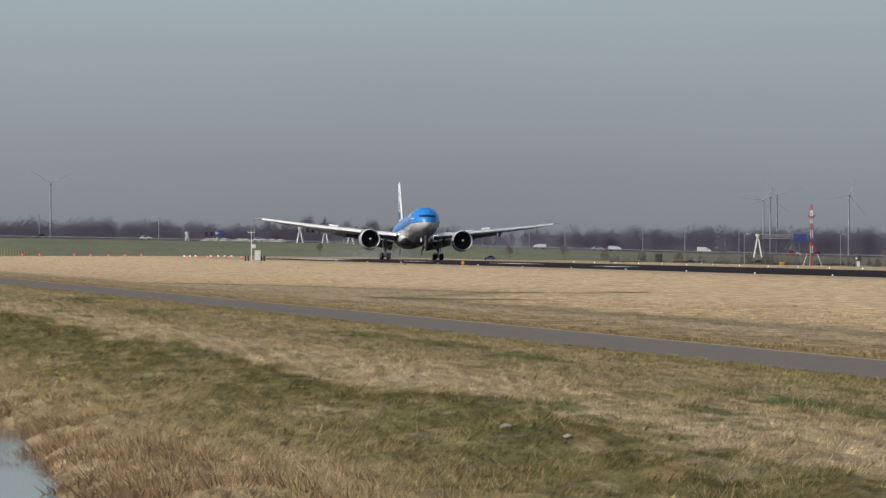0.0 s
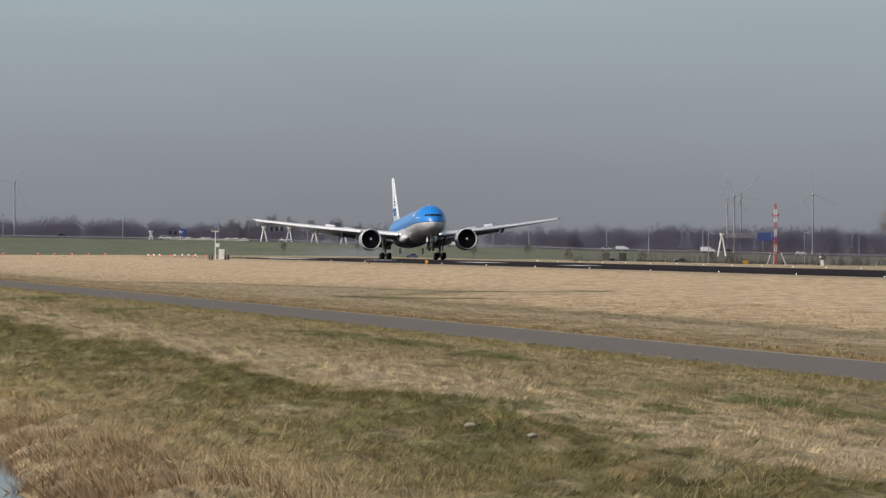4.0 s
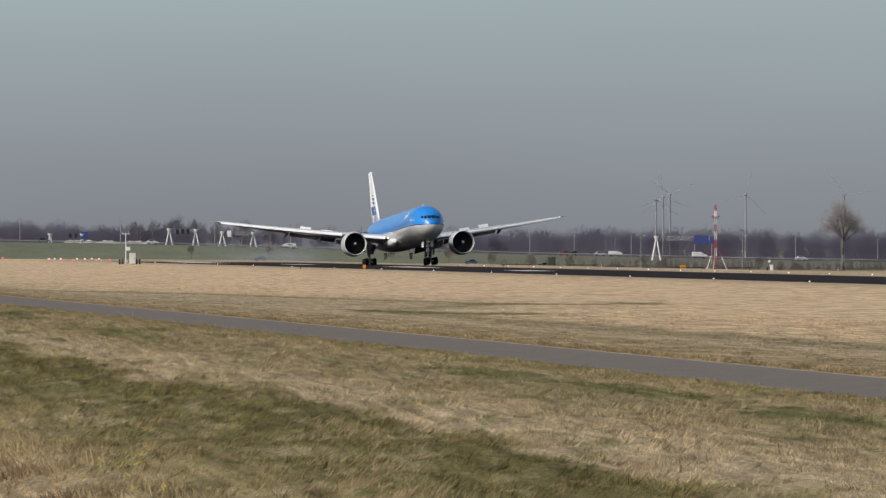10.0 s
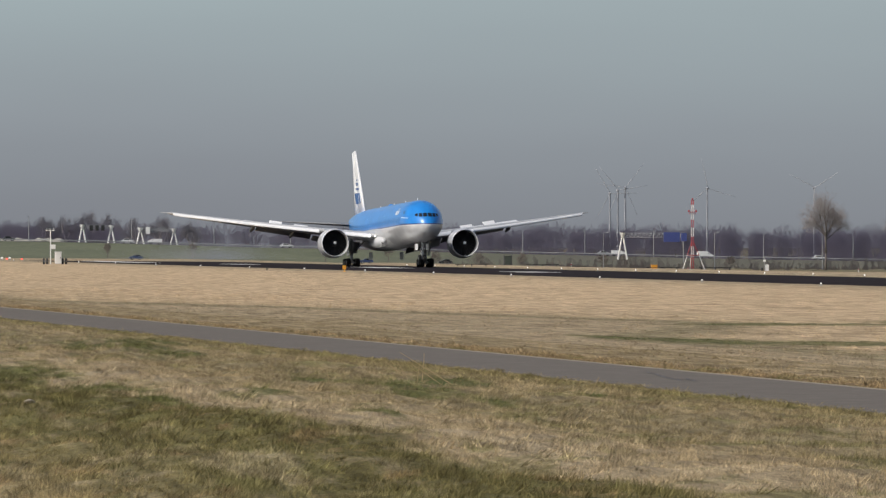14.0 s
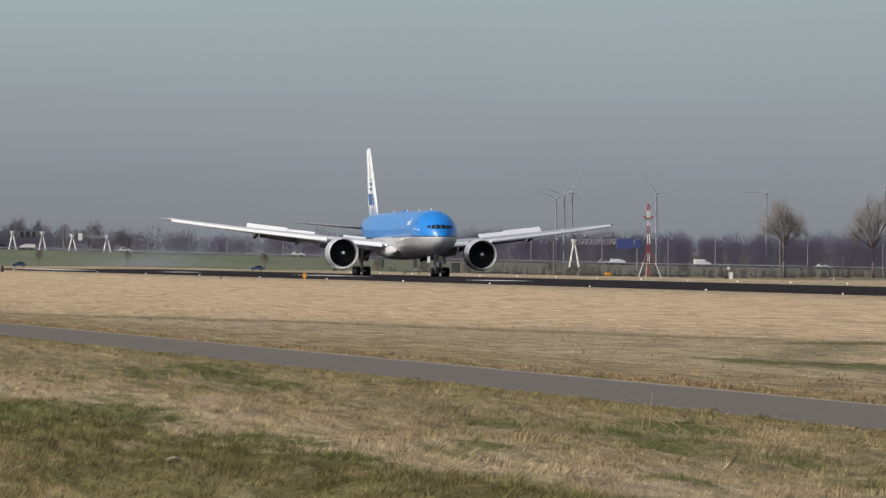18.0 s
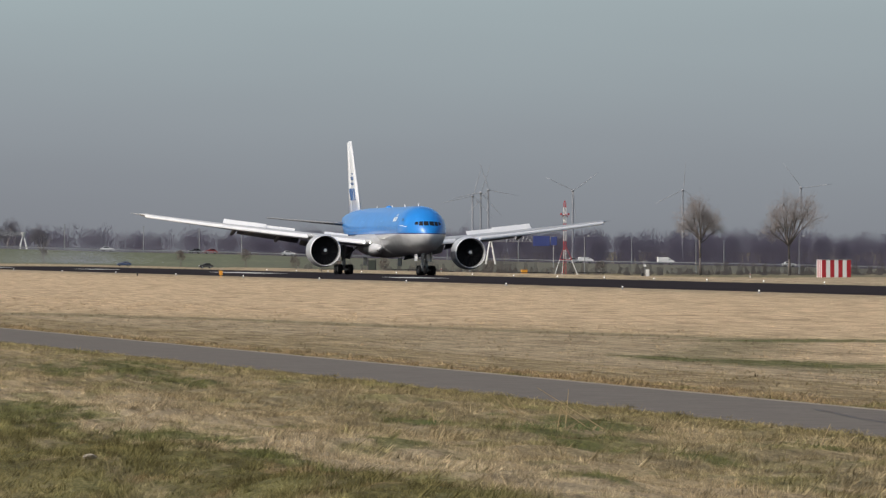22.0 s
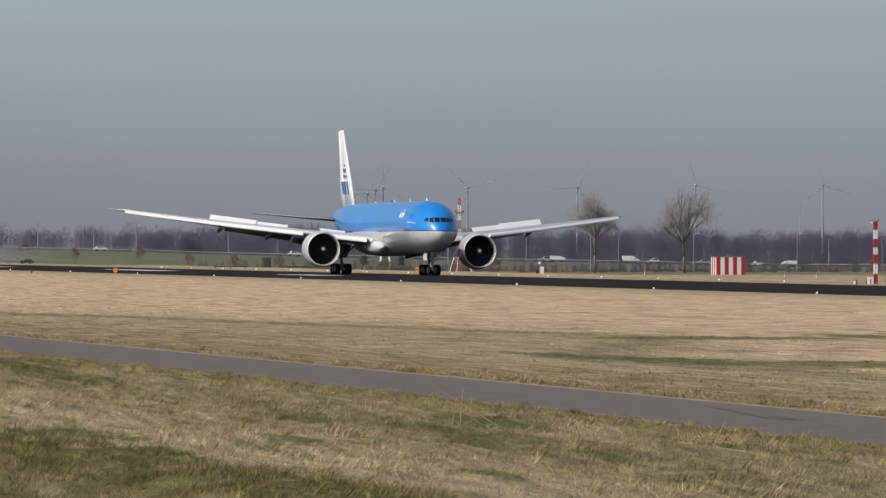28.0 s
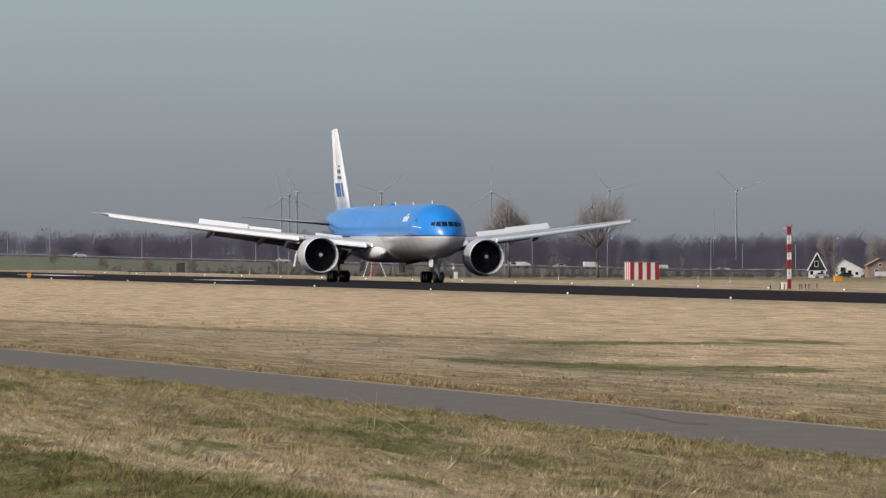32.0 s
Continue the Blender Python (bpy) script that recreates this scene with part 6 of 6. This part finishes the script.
clumps("grass", "dry grass of the open field", 45, 74, -67, 650, 4.0, 4, (0.02, 0.08), (0.02, 0.045), (-0.1, 0), 6, M_field_blades, lump=0.7)
clumps("grass", "short mown grass of the far field", 73, 133, 300, 1100, 0.9, 4, (0.015, 0.05), (0.04, 0.09), (0, 0), 7, M_far_blades, lump=0.7)
clumps("reeds", "tan dry reeds standing along the ditch", 11.2, 14.8, -197, 13, 8, 4, (0.15, 0.42), (0.010, 0.022), (-0.25, 0), 8, M_stalk, 0.3)
clumps("reeds", "rust-brown reeds at the water's edge", 10.2, 13.6, -197, 13, 12, 5, (0.12, 0.38), (0.012, 0.030), (-0.2, 0), 9, M_rust, 0.2)
clumps("reeds", "pale tall stalks on the low bank", 12.0, 21, -197, -67, 2.4, 3, (0.12, 0.36), (0.006, 0.012), (-0.12, 0), 10, M_stalk, 0.2)
# a pale swathe of laid straw climbing from the water to the top of the bank
for i in range(7):
    cx, cy = 13.1 + 1.25 * i, -90 + 13.0 * i
    clumps("straw_grass", "pale swathe of laid straw on the ditch bank", cx - 0.8, cx + 0.8, cy - 9, cy + 9, 9, 7, (0.08, 0.22), (0.007, 0.014), (0.8, 0.3), 20 + i, M_stalk, 0.1, 0.6)


M_flower = material("yellow_wildflower", (0.55, 0.42, 0.05), 0.8, vary=0.2, scale=3)
clumps("wildflowers", "scattered small yellow wildflowers on the ditch bank", 14.0, 16.0, -39, -5, 1.6, 3, (0.08, 0.15), (0.03, 0.05), (0, 0), 12, M_flower, 1.3)


# a fresh green weed clump with tall dry stalks, and loose stones
def weed(x, y, size, seed, label):
    r = np.random.RandomState(seed)
    ob = empty("weed_clump", label, "plant", on_ground(x, y), "weed clumps")
    n = 520
    a = r.uniform(0, 2 * np.pi, n)
    base = np.stack([r.normal(0, 0.42 * size, n), r.normal(0, 1.6 * size, n), np.full(n, -0.05)], 1)
    tip = base + np.stack([np.cos(a) * 0.15 * size, np.sin(a) * 0.15 * size, r.uniform(0.05, 0.24, n) * size], 1)
    leaf = tris_mesh("foliage", blade_tris(base, tip, r.uniform(0.012, 0.028, n)), M_leaf)
    leaf.parent = ob
    tagged(leaf, "fresh green blades")
    for k in range(4):
        b0 = Vector((r.normal(0, 0.6) * size, r.normal(0, 0.5), 0))
        part("dry_stalk", bm_rod(b0, b0 + Vector((r.normal(0, 0.45), r.normal(0, 0.2), r.uniform(0.45, 1.0))) * size, 0.012, 0.006, 4), M_stalk, ob, "tall dry stalk")
    return ob


weed(32.1, 188.0, 1.1, 1, "fresh green weed clump with dry stalks in grass")
weed(33.6, 205.0, 0.6, 2, "green weed clump beside the service road")
weed(30.6, 196.0, 0.55, 3, "low green weed clump in dry grass")
weed(34.1, 169.0, 0.5, 4, "low green weed clump beside the service road")
weed(30.3, -89.0, 1.1, 5, "fresh green weed clump with dry stalks in grass")
weed(16.6, -109.0, 0.55, 6, "dark green weed clump on the ditch bank")
weed(13.8, -99.0, 0.5, 7, "dark green weed clump on the ditch bank")
weed(27.6, -77.0, 0.5, 8, "low green weed clump in dry grass")


def stone(x, y, w, seed):
    r = random.Random(seed)
    bm = bmesh.new()
    bmesh.ops.create_icosphere(bm, subdivisions=2, radius=0.5)
    for v in bm.verts:
        k = 1 + 0.35 * noise.noise(v.co * 2.3 + Vector((seed, 0, 0)))
        v.co = Vector((v.co.x * w * k, v.co.y * w * 0.7 * k, v.co.z * w * 0.45 * k))
    ob = tagged(part("stone", bm, M_stone), "pale weathered stone lying in the grass", "stone", "loose stones")
    ob.matrix_basis = pose(x, y, ground_height(x, y) + 0.06, 0, 0, r.uniform(0, 180))


for i, (x, y, w) in enumerate(((19.9, -117, 0.30), (20.6, -123, 0.24), (19.4, 168, 0.28))):
    stone(x, y, w, i)
# dark patched cracks in the road
M_patch = material("black_tar_patch", (0.055, 0.052, 0.05), 0.7, vary=0.2, scale=3)
for i, (x, y, l) in enumerate(((40.75, 199, 16), (40.55, 193, 5), (40.2, -57, 6))):
    bm = bmesh.new()
    r = random.Random(i)
    pts = [(r.uniform(-0.12, 0.12), l * k / 8 - l / 2) for k in range(9)]
    lo = [bm.verts.new((a - 0.03 - 0.03 * r.random(), b, 0)) for a, b in pts]
    hi = [bm.verts.new((a + 0.03 + 0.03 * r.random(), b, 0)) for a, b in pts]
    for k in range(8):
        bm.faces.new((lo[k], hi[k], hi[k + 1], lo[k + 1]))
    ob = tagged(part("tar_patch", bm, M_patch), "dark tarred crack in the asphalt road", "road patch", "tarred cracks", "structure")
    ob.matrix_basis = pose(x, y, across_height(x) + 0.055, 0, 0, -6)
# thin pale kerb line on the road's far edge
strip("road_edge", 42.9, 43.2, -900, 3000, 0.056, M_edging, "thin pale concrete edging along the road", "road edge", 60)


# thin tyre smoke of the touchdown, hanging over the runway as fine specks
M_smoke = material("pale_blue_tyre_smoke", (0.36, 0.385, 0.43), 0.9, spec=0.0, vary=0.05)
puffs = []
for i, (x, y, sx, sy, sz, n) in enumerate(((166, 1490, 3.5, 12, 1.2, 22000), (170, 1520, 4.5, 14, 1.3, 26000), (167, 1550, 6.0, 16, 1.4, 26000), (170, 1580, 7.0, 18, 1.4, 22000))):
    r = np.random.RandomState(700 + i)
    base = np.stack([r.normal(0, sx, n), r.normal(0, sy, n), np.abs(r.normal(0, sz, n)) + 0.05], 1)
    tip = base + r.normal(0, 0.022, (n, 3))
    smoke = tagged(tris_mesh("tyre_smoke", blade_tris(base, tip, r.uniform(0.012, 0.026, n)), M_smoke), "thin pale tyre smoke drifting over the runway", "smoke", "tyre smoke", "stuff")
    smoke.matrix_basis = pose(x, y, 0.1)
    puffs.append((smoke, x, y))


# how far the struts hold the body above its wheels, as the load comes on
STRUTS = ((0.0, 0.62), (12.0, 0.60), (14.5, 0.48), (17.0, 0.38), (32.0, 0.34))


def strut_at(t):
    for (a, p), (b, q) in zip(STRUTS, STRUTS[1:]):
        if a <= t <= b:
            return p + (q - p) * (t - a) / (b - a)


def more_motions():
    for ob, gx, gy in gears:
        walk(ob, [(t, pose(gx, gy, -up)) for t, up in STRUTS])
    for ob, x, y in puffs:
        walk(ob, [(0.0, pose(x, y, 0.1)), (16.0, pose(x + 3.0, y - 6, 0.3)), (32.0, pose(x + 6.5, y - 12, 0.5))])
    # the wings bend up under lift and settle as the spoilers rise
    bend = ((0.0, 1.9), (11.0, 1.8), (13.0, 1.5), (14.2, 1.1), (16.0, 0.4), (17.0, 0.15), (19.0, 0.0), (32.0, 0.0))

    def bent(side, a):
        return pose(side * 3.1, 0, 3.85, 0, -side * a, 0) @ pose(-side * 3.1, 0, -3.85)

    for ob, side, rest in flexing:
        walk(ob, [(t, bent(side, a) @ rest) for t, a in bend])
    for k, (sp_, side, hinge) in enumerate(spoilers):
        early = 64 if k % 7 in (2, 4) else 5
        rise = (early, early, early, (early + 30) / 2, 48, 52, 52, 52)
        walk(sp_, [(t, bent(side, a) @ hinge @ pose(0, 0, 0, up_, 0, 0)) for (t, a), up_ in zip(bend, rise)])
    for rt, ph, rate, hub in rotors:
        walk(rt, [(t, pose(0, -1.5, hub, 0, ph + rate * t, 0)) for t in range(0, 33, 2)])
    for ob, x, t0, speed, lane, low in TRAFFIC:
        rows = []
        for t in range(0, 33, 4):
            px = x + speed * (t - t0)
            y = 1581 if low else hw_y(px) + lane
            z = ground_height(px, 1581) + 0.02 if low else hw_z(px) + 0.01
            slope = 0 if low else math.degrees(math.atan2(hw_z(px + 5) - hw_z(px - 5), 10))
            rows.append((t, pose(px, y, z, 0, -slope if speed > 0 else slope, 0 if speed > 0 else 180)))
        walk(ob, rows)



# ---- moving things ----
# seconds, place of the main wheels across and along the runway, yaw, nose-up pitch, bank
ROLL = [
    (0, 170.5, 1500.4, -0.42, 3.61, -1.02), (0.5, 170.4, 1491.4, -0.23, 3.56, -0.86), (1, 170.5, 1482.3, -0.03, 3.51, -0.7),
    (1.5, 170.4, 1473.3, 0.16, 3.45, -0.54), (2, 170.2, 1464.1, 0.36, 3.4, -0.38), (2.5, 170.2, 1455.0, 0.55, 3.35, -0.22),
    (4.5, 171.2, 1417.8, 1.34, 3.15, 0.41), (5, 171.2, 1408.3, 1.53, 3.09, 0.57), (5.5, 171.3, 1398.6, 1.69, 3.09, 0.64),
    (6, 171.3, 1388.9, 1.86, 3.08, 0.71), (6.5, 171.2, 1379.2, 2.02, 3.07, 0.78), (7, 171.2, 1369.3, 2.18, 3.07, 0.85),
    (7.5, 172.0, 1365.4, 2.34, 3.06, 0.92), (8, 173.0, 1365.5, 2.48, 3.05, 0.99), (8.5, 173.9, 1362.8, 2.55, 3.04, 1.06),
    (9, 174.6, 1358.9, 2.62, 3.04, 1.13), (9.5, 173.2, 1339.7, 2.53, 2.9, 1.02), (10, 172.7, 1326.5, 2.46, 2.76, 0.9),
    (10.5, 172.0, 1316.3, 2.41, 2.63, 0.78), (11, 171.2, 1305.0, 2.35, 2.49, 0.67), (11.5, 168.2, 1277.2, 2.3, 2.36, 0.55),
    (12, 165.4, 1249.6, 2.24, 2.22, 0.43), (12.5, 164.3, 1235.8, 2.17, 2.08, 0.32), (13, 163.4, 1221.8, 2.09, 1.95, 0.2),
    (13.5, 164.2, 1221.5, 1.87, 1.74, 0.11), (14, 164.4, 1218.4, 1.62, 1.53, 0.02), (14.5, 164.9, 1215.1, 1.37, 1.32, -0.07),
    (16.5, 167.0, 1201.0, 0.6, 0.59, -0.44), (17, 167.9, 1199.6, 0.46, 0.49, -0.53), (17.5, 168.2, 1193.6, 0.39, 0.39, -0.62),
    (18, 168.6, 1187.6, 0.32, 0.29, -0.71), (18.5, 169.0, 1182.5, 0.26, 0.28, -0.8), (19, 169.4, 1177.5, 0.19, 0.27, -0.89),
    (19.5, 169.9, 1172.4, 0.12, 0.27, -0.89), (20, 169.9, 1164.3, 0.06, 0.26, -0.88), (20.5, 169.9, 1156.5, 0.12, 0.26, -0.88),
    (21, 169.9, 1148.8, 0.19, 0.25, -0.87), (21.5, 169.9, 1141.1, 0.25, 0.24, -0.87), (22, 169.9, 1133.5, 0.32, 0.24, -0.86),
    (22.5, 169.9, 1126.0, 0.39, 0.23, -0.86), (23, 169.9, 1118.6, 0.45, 0.23, -0.85), (23.5, 169.9, 1111.2, 0.52, 0.22, -0.85),
    (24, 169.9, 1103.9, 0.58, 0.21, -0.84), (24.5, 169.9, 1096.6, 0.65, 0.21, -0.84), (25, 169.9, 1089.4, 0.72, 0.2, -0.83),
    (25.5, 169.9, 1082.2, 0.76, 0.19, -0.82), (27.5, 169.9, 1053.6, 0.91, 0.17, -0.77), (28, 169.9, 1046.4, 0.95, 0.16, -0.76),
    (28.5, 169.9, 1039.1, 0.99, 0.16, -0.75), (29, 169.9, 1031.8, 1.03, 0.15, -0.74), (29.5, 169.9, 1024.3, 1.05, 0.15, -0.73),
    (30, 169.9, 1016.8, 1.06, 0.14, -0.72), (30.5, 169.9, 1009.0, 1.07, 0.13, -0.7), (31, 169.9, 1001.1, 1.09, 0.13, -0.69),
    (31.5, 169.9, 993.0, 1.1, 0.12, -0.68), (32, 169.9, 984.7, 1.12, 0.11, -0.67),
]


def motions():
    walk(airliner, [(t, pose(x, y, across_height(x) + ramp(x, y) + 0.03 + strut_at(t), -pitch, -bank, yaw)) for t, x, y, yaw, pitch, bank in ROLL])
    more_motions()


motions()
